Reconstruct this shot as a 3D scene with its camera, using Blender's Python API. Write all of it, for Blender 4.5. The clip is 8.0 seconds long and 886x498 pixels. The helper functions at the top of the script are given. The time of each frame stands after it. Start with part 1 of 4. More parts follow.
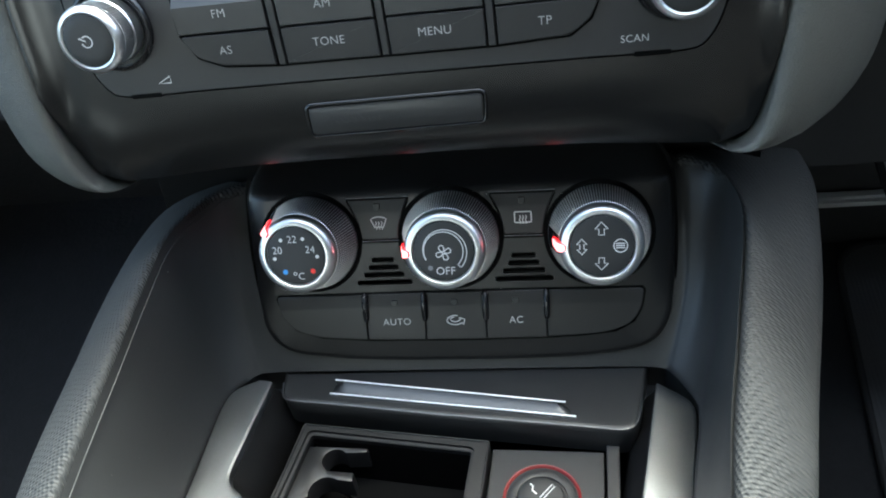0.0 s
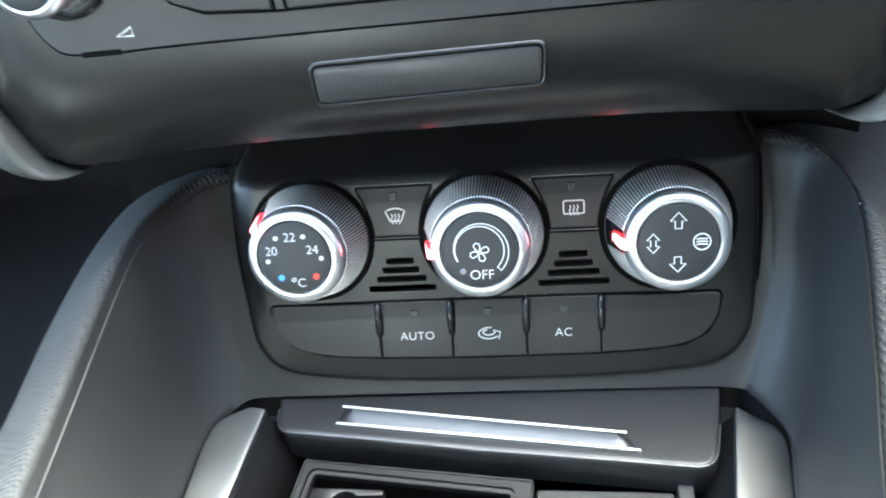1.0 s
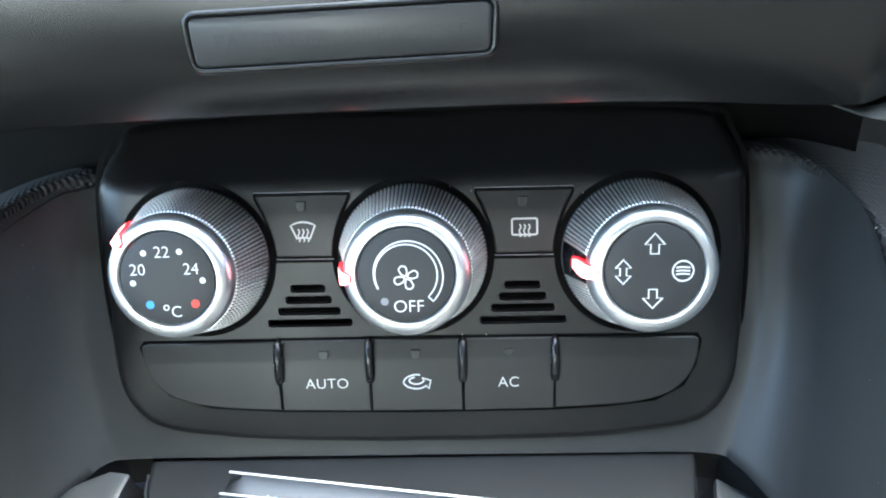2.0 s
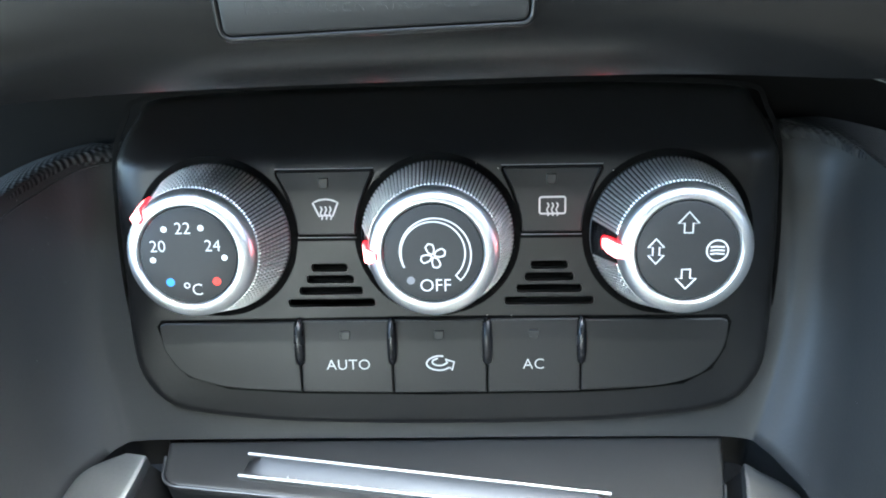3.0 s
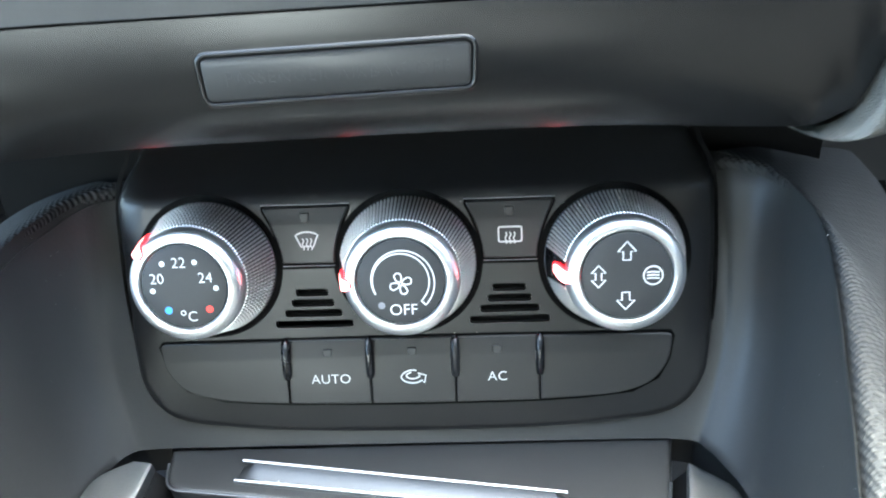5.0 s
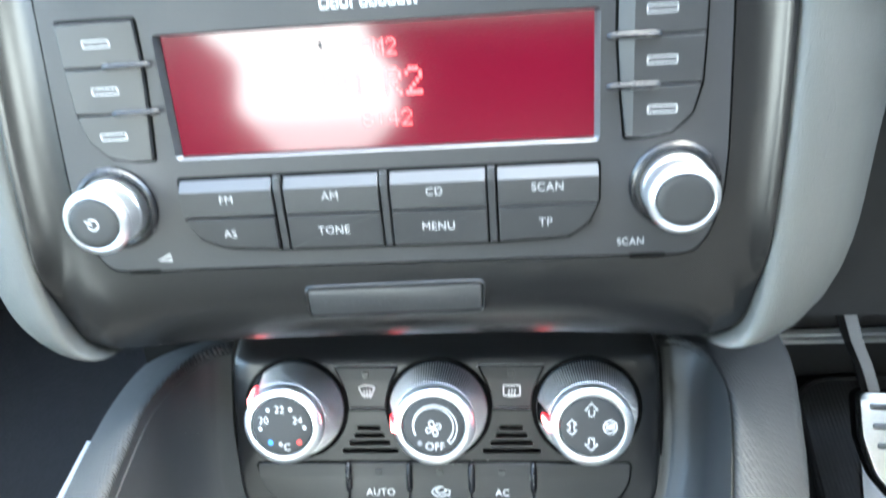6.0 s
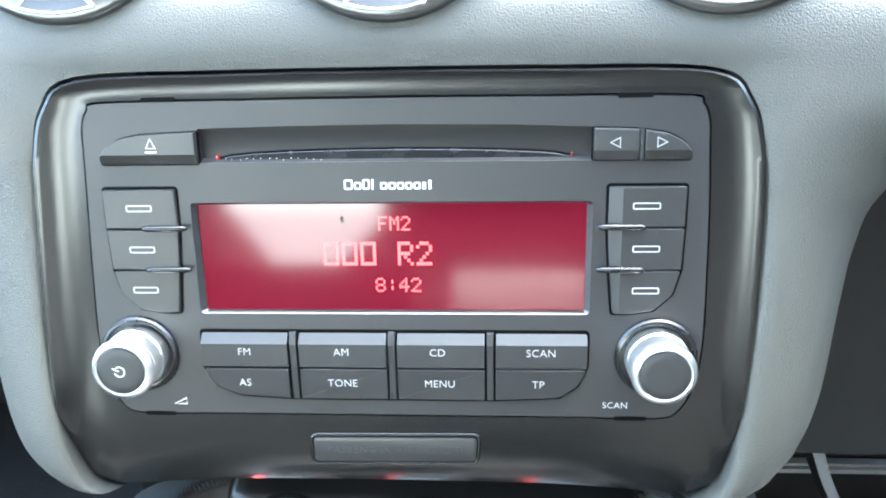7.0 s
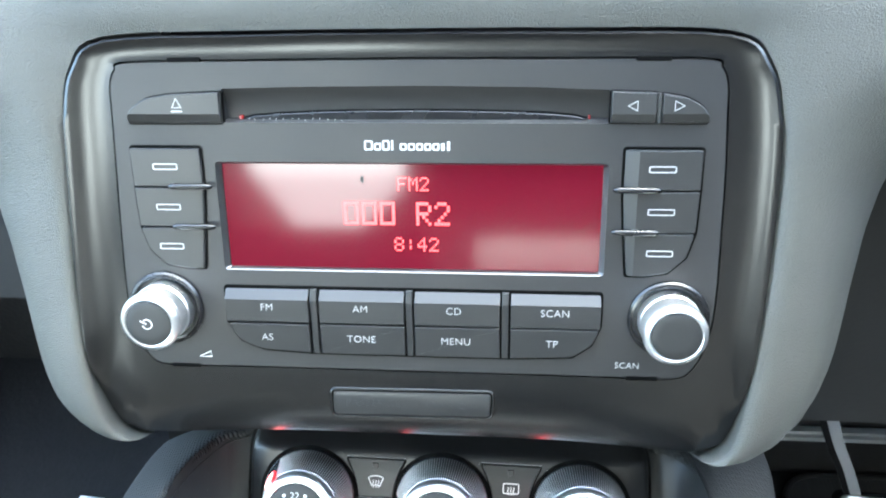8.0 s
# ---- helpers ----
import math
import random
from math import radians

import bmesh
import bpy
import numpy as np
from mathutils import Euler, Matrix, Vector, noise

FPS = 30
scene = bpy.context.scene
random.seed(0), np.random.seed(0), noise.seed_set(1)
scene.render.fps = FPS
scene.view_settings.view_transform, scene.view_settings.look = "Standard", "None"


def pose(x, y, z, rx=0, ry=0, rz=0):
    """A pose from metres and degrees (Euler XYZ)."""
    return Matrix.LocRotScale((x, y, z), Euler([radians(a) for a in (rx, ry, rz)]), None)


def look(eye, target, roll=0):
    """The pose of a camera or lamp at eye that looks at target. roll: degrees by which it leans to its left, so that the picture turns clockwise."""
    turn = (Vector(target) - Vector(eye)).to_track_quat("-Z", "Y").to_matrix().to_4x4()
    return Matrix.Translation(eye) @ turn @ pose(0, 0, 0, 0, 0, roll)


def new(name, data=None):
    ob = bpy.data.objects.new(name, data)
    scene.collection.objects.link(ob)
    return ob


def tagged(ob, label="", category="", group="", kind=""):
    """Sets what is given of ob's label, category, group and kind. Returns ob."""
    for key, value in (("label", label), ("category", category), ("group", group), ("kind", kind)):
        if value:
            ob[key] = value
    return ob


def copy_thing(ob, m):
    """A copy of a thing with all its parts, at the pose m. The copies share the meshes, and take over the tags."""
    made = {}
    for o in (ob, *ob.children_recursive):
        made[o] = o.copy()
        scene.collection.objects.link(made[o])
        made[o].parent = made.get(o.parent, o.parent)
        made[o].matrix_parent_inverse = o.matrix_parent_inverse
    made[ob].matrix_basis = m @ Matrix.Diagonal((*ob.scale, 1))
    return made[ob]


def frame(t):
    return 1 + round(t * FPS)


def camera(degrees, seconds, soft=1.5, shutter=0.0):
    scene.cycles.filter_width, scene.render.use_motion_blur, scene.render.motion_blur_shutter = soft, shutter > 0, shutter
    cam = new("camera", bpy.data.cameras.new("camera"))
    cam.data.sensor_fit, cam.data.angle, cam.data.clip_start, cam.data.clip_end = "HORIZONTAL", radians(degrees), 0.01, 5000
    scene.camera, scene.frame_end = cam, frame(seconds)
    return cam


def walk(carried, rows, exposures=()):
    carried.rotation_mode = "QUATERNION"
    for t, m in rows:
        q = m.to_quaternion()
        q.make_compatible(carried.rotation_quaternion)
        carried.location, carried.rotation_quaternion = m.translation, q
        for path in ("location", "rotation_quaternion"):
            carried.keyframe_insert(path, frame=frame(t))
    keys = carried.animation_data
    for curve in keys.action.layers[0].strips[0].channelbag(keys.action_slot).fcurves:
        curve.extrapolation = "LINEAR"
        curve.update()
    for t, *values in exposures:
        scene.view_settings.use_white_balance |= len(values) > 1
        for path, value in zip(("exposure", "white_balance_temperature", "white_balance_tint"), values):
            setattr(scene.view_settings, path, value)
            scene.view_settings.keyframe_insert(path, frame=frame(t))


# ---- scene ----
cam = camera(60.0, 8.0, 1.9, 0.4)
# The radio's face is the plane y = 0 of DASH, which leans back 25 degrees in the car.
DASH = pose(0, 0, 0.62, -25)
EXPO = 4.98
PATH = [
    (0, (0.05228, -0.23391, 0.05267), (0.03464, -0.13876, 0.00037), -7.77),
    (0.5, (0.03925, -0.22326, 0.04476), (0.02332, -0.12747, -0.00692), -7.58),
    (1, (0.02689, -0.18643, 0.02996), (0.01206, -0.09156, -0.02370), -7.55),
    (1.5, (0.02615, -0.15695, 0.01063), (0.01805, -0.05824, -0.03722), -4.60),
    (1.7, (0.02636, -0.15020, 0.00493), (0.02024, -0.05133, -0.04291), -3.65),
    (3, (0.01841, -0.14464, -0.00308), (0.01256, -0.04664, -0.05269), -3.02),
    (3.5, (0.02220, -0.14614, 0.00141), (0.01614, -0.04827, -0.04845), -3.59),
    (4, (0.02286, -0.14735, 0.00008), (0.01647, -0.04962, -0.05001), -3.99),
    (4.2, (0.02219, -0.14695, -0.00076), (0.01565, -0.04942, -0.05121), -4.12),
    (5.3, (0.03455, -0.17558, 0.02649), (0.02690, -0.07771, -0.02314), -4.61),
    (5.5, (0.03647, -0.19125, 0.03771), (0.02781, -0.09234, -0.00963), -4.63),
    (6, (0.04008, -0.22543, 0.08134), (0.02939, -0.12369, 0.04092), -4.23),
    (6.5, (0.03500, -0.23590, 0.10504), (0.02627, -0.13121, 0.07242), -2.59),
    (7, (0.03346, -0.24075, 0.11012), (0.02645, -0.13456, 0.08227), -1.06),
    (7.5, (0.03459, -0.24566, 0.11092), (0.02685, -0.13988, 0.08175), -0.45),
    (8, (0.03513, -0.24613, 0.10960), (0.02511, -0.14150, 0.07717), -0.71),
]
walk(cam, [(t, DASH @ look(eye, target, roll)) for t, eye, target, roll in PATH],
     [(t, EXPO + e, 6030, -5) for t, e in ((0.0, -1.35), (0.5, -0.5), (1.0, 0.05), (3.5, 0.18), (4.2, 0.27), (5.5, 0.50), (6.0, 0.82), (6.5, 0.85), (7.2, 0.67), (8.0, 0.57))])

# ---- world and light: an overcast sky seen through the car's glass openings ----
world = bpy.data.worlds.new("sky")
scene.world = world
world.use_nodes = True
wn = world.node_tree
sky = wn.nodes.new("ShaderNodeTexSky")
sky.sky_type = 'NISHITA'
sky.sun_disc = False
sky.sun_elevation, sky.sun_rotation = radians(49), radians(17)
sky.air_density, sky.dust_density = 1.0, 7.0
wn.links.new(sky.outputs[0], wn.nodes["Background"].inputs[0])
wn.nodes["Background"].inputs[1].default_value = 0.13
sun_data = bpy.data.lights.new("sun", 'SUN')
sun_data.energy, sun_data.angle, sun_data.color = 1.8, radians(16), (1.0, 0.98, 0.95)
sun = new("sun", sun_data)
sun.matrix_world = look((0, 0, 3), (-0.3, -1.0, 1.78))

# ---- materials ----


def shade(name, color, rough, metal=0.0, grain=0.0, grain_size=0.001, wear=0.25, blotch=0.02, coat=0.0, cells=False, even=1.0, lines=None, spec=0.5):
    """A painted, moulded or metal surface: fine relief, and roughness and tone that vary at two scales (sizes in metres)."""
    m = bpy.data.materials.new(name)
    m.use_nodes = True
    nt = m.node_tree
    b = nt.nodes["Principled BSDF"]
    b.inputs["Metallic"].default_value = metal
    b.inputs["Coat Weight"].default_value = coat
    b.inputs["Coat Roughness"].default_value = 0.12
    b.inputs["Specular IOR Level"].default_value = spec
    tc = nt.nodes.new("ShaderNodeTexCoord")
    big = nt.nodes.new("ShaderNodeTexNoise")
    big.inputs["Scale"].default_value = 1.0 / blotch
    big.inputs["Detail"].default_value = 5.0
    nt.links.new(tc.outputs["Object"], big.inputs["Vector"])
    fine = nt.nodes.new("ShaderNodeTexNoise")
    fine.inputs["Scale"].default_value = 1.0 / max(grain_size * 2, 0.0004)
    fine.inputs["Detail"].default_value = 2.0
    nt.links.new(tc.outputs["Object"], fine.inputs["Vector"])
    tone = nt.nodes.new("ShaderNodeMix")
    tone.data_type = 'RGBA'
    tone.inputs[6].default_value = (*[c * (1 - 0.45 * wear) for c in color], 1)
    tone.inputs[7].default_value = (*[min(1, c * (1 + 0.45 * wear)) for c in color], 1)
    both = nt.nodes.new("ShaderNodeMath")
    both.operation = 'MULTIPLY_ADD'
    nt.links.new(fine.outputs["Fac"], both.inputs[0])
    both.inputs[1].default_value = 0.45
    half = nt.nodes.new("ShaderNodeMath")
    half.operation = 'MULTIPLY'
    half.inputs[1].default_value = 0.55
    nt.links.new(big.outputs["Fac"], half.inputs[0])
    nt.links.new(half.outputs[0], both.inputs[2])
    nt.links.new(both.outputs[0], tone.inputs[0])
    nt.links.new(tone.outputs[2], b.inputs["Base Color"])
    rr = nt.nodes.new("ShaderNodeMapRange")
    rr.inputs["From Min"].default_value, rr.inputs["From Max"].default_value = 0.2, 0.8
    rr.inputs["To Min"].default_value, rr.inputs["To Max"].default_value = max(0.03, rough - 0.12 * wear), min(1, rough + 0.3 * wear)
    nt.links.new(big.outputs["Fac"], rr.inputs["Value"])
    nt.links.new(rr.outputs[0], b.inputs["Roughness"])
    if grain > 0:
        bump = nt.nodes.new("ShaderNodeBump")
        bump.inputs["Strength"].default_value = min(1.0, grain)
        bump.inputs["Distance"].default_value = grain_size * 0.35
        if lines:
            w = nt.nodes.new("ShaderNodeTexWave")
            w.wave_type, w.bands_direction = 'BANDS', lines
            w.inputs["Scale"].default_value = 0.314 / grain_size
            w.inputs["Distortion"].default_value = 1.2
            w.inputs["Detail"].default_value = 2.0
            w.inputs["Detail Scale"].default_value = 3.0
            nt.links.new(tc.outputs["Object"], w.inputs["Vector"])
            nt.links.new(w.outputs["Fac"], bump.inputs["Height"])
        elif cells:
            v = nt.nodes.new("ShaderNodeTexVoronoi")
            v.inputs["Scale"].default_value = 1.0 / grain_size
            v.inputs["Randomness"].default_value = even
            warp = nt.nodes.new("ShaderNodeMix")
            warp.data_type = 'VECTOR'
            warp.inputs[0].default_value = 0.0006
            nt.links.new(tc.outputs["Object"], warp.inputs[4])
            nt.links.new(fine.outputs["Color"], warp.inputs[5])
            nt.links.new(warp.outputs[1], v.inputs["Vector"])
            nt.links.new(v.outputs["Distance"], bump.inputs["Height"])
            bump.invert = True
        else:
            nt.links.new(fine.outputs["Fac"], bump.inputs["Height"])
        nt.links.new(bump.outputs[0], b.inputs["Normal"])
    return m


def woven(name, color, rough, pitch, depth, spec):
    """A moulded fabric grain: small raised lozenges in rows, worn and mottled (pitch and depth in metres)."""
    m = shade(name, color, rough, wear=0.3, blotch=0.03, spec=spec)
    nt = m.node_tree
    b = nt.nodes["Principled BSDF"]
    tc = nt.nodes.new("ShaderNodeTexCoord")
    sep = nt.nodes.new("ShaderNodeSeparateXYZ")
    nt.links.new(tc.outputs["Object"], sep.inputs[0])

    def maths(op, a, c):
        n = nt.nodes.new("ShaderNodeMath")
        n.operation = op
        for k, v in enumerate((a, c)):
            if isinstance(v, float):
                n.inputs[k].default_value = v
            else:
                nt.links.new(v, n.inputs[k])
        return n.outputs[0]

    across = maths('ADD', sep.outputs[0], maths('MULTIPLY', sep.outputs[2], 0.55))
    along = maths('SUBTRACT', maths('MULTIPLY', sep.outputs[1], 1.05), maths('MULTIPLY', sep.outputs[2], 0.4))
    k = 2 * math.pi / pitch
    one = maths('SINE', maths('MULTIPLY', maths('ADD', maths('MULTIPLY', across, 0.5), along), k), 0.0)
    two = maths('SINE', maths('MULTIPLY', maths('SUBTRACT', maths('MULTIPLY', across, 0.75), along), k * 0.8), 0.0)
    bump = nt.nodes.new("ShaderNodeBump")
    bump.inputs["Strength"].default_value = 1.0
    bump.inputs["Distance"].default_value = depth
    nt.links.new(maths('ADD', maths('MULTIPLY', one, two), maths('MULTIPLY', one, 0.35)), bump.inputs["Height"])
    nt.links.new(bump.outputs[0], b.inputs["Normal"])
    return m


def glow(name, color, strength, base=(0.02, 0.02, 0.02)):
    """Something that gives off light of its own."""
    m = bpy.data.materials.new(name)
    m.use_nodes = True
    b = m.node_tree.nodes["Principled BSDF"]
    b.inputs["Base Color"].default_value = (*base, 1)
    b.inputs["Roughness"].default_value = 0.3
    b.inputs["Emission Color"].default_value = (*color, 1)
    b.inputs["Emission Strength"].default_value = strength
    return m


M_FACE = shade("radio plastic", (0.019, 0.019, 0.020), 0.42, grain=0.15, grain_size=0.0004, wear=0.3)
M_BEZEL = shade("satin bezel plastic", (0.0072, 0.0072, 0.0075), 0.25, wear=0.06, blotch=0.03, spec=0.5)
M_KEY = shade("button plastic", (0.020, 0.0205, 0.021), 0.36, grain=0.12, grain_size=0.0004, wear=0.25)
M_KEYC = shade("climate button plastic", (0.0085, 0.0085, 0.0088), 0.40, grain=0.12, grain_size=0.0004, wear=0.25)
M_PAD = shade("grained dash foam", (0.0735, 0.0735, 0.066), 0.47, grain=0.85, grain_size=0.00055, wear=0.25, blotch=0.05, cells=True)
M_RAIL = woven("woven brace padding", (0.0155, 0.0163, 0.0166), 0.64, 0.0019, 0.00016, 0.33)
M_WING = shade("console plastic", (0.0225, 0.0232, 0.0236), 0.44, grain=0.2, grain_size=0.0005, wear=0.3, blotch=0.05, spec=0.4)
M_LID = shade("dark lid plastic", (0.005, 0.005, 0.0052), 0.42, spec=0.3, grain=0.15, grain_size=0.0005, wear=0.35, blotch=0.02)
M_LIDTOP = shade("dark satin lid paint", (0.017, 0.0175, 0.018), 0.34, grain=0.12, grain_size=0.0004, wear=0.3, blotch=0.02)
M_SOCKET = shade("dark grey socket plastic", (0.02, 0.0205, 0.021), 0.45, grain=0.15, grain_size=0.0005, wear=0.3)
M_PLATE = shade("grey lighter plate plastic", (0.0045, 0.0046, 0.0047), 0.5, grain=0.15, grain_size=0.0005, wear=0.3)
M_PANEL = shade("climate panel plastic", (0.0075, 0.0074, 0.0077), 0.335, grain=0.10, grain_size=0.0004, wear=0.35, blotch=0.02, spec=0.43)
# Near black with hardly any gloss: deep shade of recesses put into the colour.
M_BLACK = shade("near black recess fill", (0.0016, 0.0016, 0.0016), 0.6, wear=0.3, spec=0.06)
M_LIP = shade("satin black loading lip", (0.008, 0.008, 0.009), 0.22, wear=0.4, blotch=0.01)
M_ALU = shade("satin aluminium", (0.84, 0.85, 0.86), 0.33, metal=1.0, grain=0.08, grain_size=0.0003, wear=0.25)
M_KNURL = shade("knurled aluminium", (0.96, 0.96, 0.97), 0.36, metal=1.0, wear=0.25, blotch=0.01)
# Dark copy of the knurl's aluminium: the grooves' shade is put into the colour.
M_GROOVESHADE = shade("shaded aluminium groove", (0.11, 0.11, 0.113), 0.5, metal=1.0, wear=0.25)
M_TRIM = shade("brushed aluminium trim", (0.25, 0.26, 0.27), 0.36, metal=1.0, grain=0.15, grain_size=0.0004, wear=0.3)
M_RIDGE = shade("satin grey metallic paint", (0.15, 0.154, 0.158), 0.34, metal=1.0, grain=0.1, grain_size=0.0004, wear=0.3)
M_GRIP = shade("satin silver grip paint", (0.088, 0.09, 0.093), 0.46, metal=1.0, grain=0.1, grain_size=0.0004, wear=0.3)
M_RIDGE2 = shade("dark satin metallic paint", (0.11, 0.11, 0.113), 0.38, metal=1.0, grain=0.1, grain_size=0.0004, wear=0.3)
M_VENT = shade("satin silver paint", (0.15, 0.153, 0.157), 0.34, metal=1.0, wear=0.12, blotch=0.01)
M_DARKRED = shade("dark red plastic", (0.16, 0.008, 0.008), 0.4, wear=0.2)
M_CAP = shade("dial face plastic", (0.018, 0.0185, 0.0185), 0.5, grain=0.12, grain_size=0.0003, wear=0.25)
M_WHITE = shade("white print", (0.58, 0.58, 0.57), 0.5, wear=0.12)
M_PRINT = shade("pale grey print", (0.38, 0.38, 0.375), 0.5, wear=0.12)
M_GREY = shade("grey print", (0.16, 0.16, 0.17), 0.5, wear=0.12)
M_FAINT = shade("faint print", (0.0205, 0.021, 0.0215), 0.6, wear=0.12)
M_BLUE = shade("blue print", (0.05, 0.25, 0.62), 0.5, wear=0.12)
M_RED = shade("red print", (0.75, 0.04, 0.03), 0.5, wear=0.12)
M_LAMP = glow("lit pointer", (1.0, 0.008, 0.018), 0.16, (0.5, 0.02, 0.02))
M_LAMP2 = glow("lit pointer core", (1.0, 0.17, 0.17), 0.40, (0.8, 0.5, 0.5))
M_DIGIT = glow("lit display dots", (1.0, 0.05, 0.06), 0.12)
M_SLOTRED = glow("red slot glow", (1.0, 0.02, 0.02), 0.014)
M_CARPET = shade("black carpet", (0.010, 0.010, 0.011), 0.95, grain=0.9, grain_size=0.003, wear=0.6, blotch=0.02)
M_MAT = shade("grey rubber mat", (0.055, 0.054, 0.056), 0.8, grain=0.25, grain_size=0.004, wear=0.4, lines='X')
M_LINER = shade("roof lining", (0.58, 0.585, 0.60), 0.95, grain=0.4, grain_size=0.002, wear=0.2, blotch=0.1)
M_SEAT = shade("dark seat cloth", (0.010, 0.010, 0.0105), 0.9, grain=0.4, grain_size=0.002, wear=0.2, blotch=0.1)
M_SHELL = shade("dark cabin trim", (0.016, 0.016, 0.0165), 0.8, grain=0.3, grain_size=0.002, wear=0.2, blotch=0.1)
M_PAPER = shade("white paper", (0.80, 0.80, 0.79), 0.8, wear=0.05, blotch=0.06)
M_STRIP = shade("pale grey plastic", (0.42, 0.42, 0.42), 0.6, grain=0.2, grain_size=0.001, wear=0.4)
M_PEDAL = shade("steel pedal pad", (0.62, 0.60, 0.56), 0.35, metal=1.0, wear=0.5, blotch=0.008)
M_ARM = shade("grey painted steel", (0.20, 0.20, 0.205), 0.5, grain=0.1, grain_size=0.001, wear=0.3)
M_DUST = shade("dust fleck", (0.6, 0.6, 0.58), 0.9)


def display_glass():
    m = bpy.data.materials.new("red display glass")
    m.use_nodes = True
    nt = m.node_tree
    b = nt.nodes["Principled BSDF"]
    b.inputs["Base Color"].default_value = (0.045, 0.002, 0.006, 1)
    b.inputs["Roughness"].default_value = 0.16
    b.inputs["Specular IOR Level"].default_value = 0.0
    b.inputs["Emission Color"].default_value = (0.70, 0.010, 0.085, 1)
    b.inputs["Emission Strength"].default_value = 0.0055
    b.inputs["Coat Weight"].default_value = 1.0
    b.inputs["Coat Roughness"].default_value = 0.085
    b.inputs["Coat IOR"].default_value = 1.46
    n = nt.nodes.new("ShaderNodeTexNoise")
    n.inputs["Scale"].default_value = 90.0
    tc = nt.nodes.new("ShaderNodeTexCoord")
    nt.links.new(tc.outputs["Object"], n.inputs["Vector"])
    r = nt.nodes.new("ShaderNodeMapRange")
    r.inputs["To Min"].default_value, r.inputs["To Max"].default_value = 0.17, 0.25
    nt.links.new(n.outputs["Fac"], r.inputs["Value"])
    nt.links.new(r.outputs[0], b.inputs["Roughness"])
    return m


M_GLASS = display_glass()

# ---- building helpers: all local sizes in millimetres ----


def part(name, bm, material, parent=None, label="", smooth=0.0):
    """Links a bmesh as one mesh object under a thing or a part. smooth: the angle in degrees under which edges are shaded round."""
    bmesh.ops.recalc_face_normals(bm, faces=bm.faces)
    bmesh.ops.scale(bm, vec=(0.001, 0.001, 0.001), verts=bm.verts)
    if smooth:
        for f in bm.faces:
            f.smooth = True
        for e in bm.edges:
            if len(e.link_faces) == 2 and e.calc_face_angle(0) > radians(smooth):
                e.smooth = False
    me = bpy.data.meshes.new(name)
    bm.to_mesh(me)
    bm.free()
    me.materials.append(material)
    ob = new(name, me)
    ob.parent = parent
    if label:
        ob["label"] = label
    return ob


def thing(name, m, label, category, kind="", group=""):
    ob = new(name)
    ob.empty_display_size = 0.02
    ob.matrix_world = m
    return tagged(ob, label, category, group, kind)


def catmull(keys, n, closed=False):
    """A smooth line through the keys, n steps between each two."""
    ks = [Vector(k) for k in keys]
    out = []
    last = len(ks) if closed else len(ks) - 1
    for i in range(last):
        if closed:
            p0, p1, p2, p3 = (ks[(i + d) % len(ks)] for d in (-1, 0, 1, 2))
        else:
            p0, p1, p2, p3 = ks[max(i - 1, 0)], ks[i], ks[i + 1], ks[min(i + 2, len(ks) - 1)]
        for j in range(n):
            t = j / n
            out.append(0.5 * ((2 * p1) + (p2 - p0) * t + (2 * p0 - 5 * p1 + 4 * p2 - p3) * t * t + (3 * p1 - p0 - 3 * p2 + p3) * t ** 3))
    if not closed:
        out.append(ks[-1])
    return out


def fillet(points, r, n=5):
    """A polygon with rounded corners; r: one radius or one for each corner."""
    pts = [Vector(p) for p in points]
    rs = r if isinstance(r, (list, tuple)) else [r] * len(pts)
    out = []
    for i, p in enumerate(pts):
        a, b = pts[i - 1] - p, pts[(i + 1) % len(pts)] - p
        la, lb = a.length, b.length
        a.normalize(), b.normalize()
        ang = a.angle(b)
        d = min(rs[i] / max(math.tan(ang / 2), 1e-4), la * 0.48, lb * 0.48)
        if rs[i] <= 0 or ang > 3.1:
            out.append(p)
            continue
        s, e = p + a * d, p + b * d
        for k in range(n + 1):
            t = k / n
            out.append(s * (1 - t) ** 2 + p * 2 * t * (1 - t) + e * t * t)
    return out


def offset(poly, d):
    """A closed polygon, counter-clockwise, moved outwards by d."""
    n = len(poly)
    out = []
    for i in range(n):
        a, b = poly[i] - poly[i - 1], poly[(i + 1) % n] - poly[i]
        na, nb = Vector((a.y, -a.x)).normalized(), Vector((b.y, -b.x)).normalized()
        m = (na + nb)
        m = m.normalized() if m.length > 1e-6 else na
        out.append(poly[i] + m * d / max(0.5, m.dot(na)))
    return out


def ccw(poly):
    poly = [Vector(p[:2]) for p in poly]
    s = sum(a.x * b.y - b.x * a.y for a, b in zip(poly, poly[1:] + poly[:1]))
    return poly if s > 0 else poly[::-1]


def loft(rings, closed=True, cap_first=False, cap_last=False):
    bm = bmesh.new()
    vs = [[bm.verts.new(p) for p in ring] for ring in rings]
    n = len(vs[0])
    for a, b in zip(vs, vs[1:]):
        for i in range(n if closed else n - 1):
            j = (i + 1) % n
            bm.faces.new((a[i], a[j], b[j], b[i]))
    if cap_first:
        bm.faces.new(vs[0])
    if cap_last:
        bm.faces.new(vs[-1])
    return bm


def key_cap(poly, top, base=-1.0, edge=0.5):
    """A button or plate: a polygon raised from base to top with a rounded rim."""
    poly = ccw(poly)
    rings = [[(*p, base) for p in poly], [(*p, top - edge) for p in poly],
             [(*p, top - edge * 0.3) for p in offset(poly, -edge * 0.3)], [(*p, top) for p in offset(poly, -edge)]]
    return loft(rings, True, True, True)


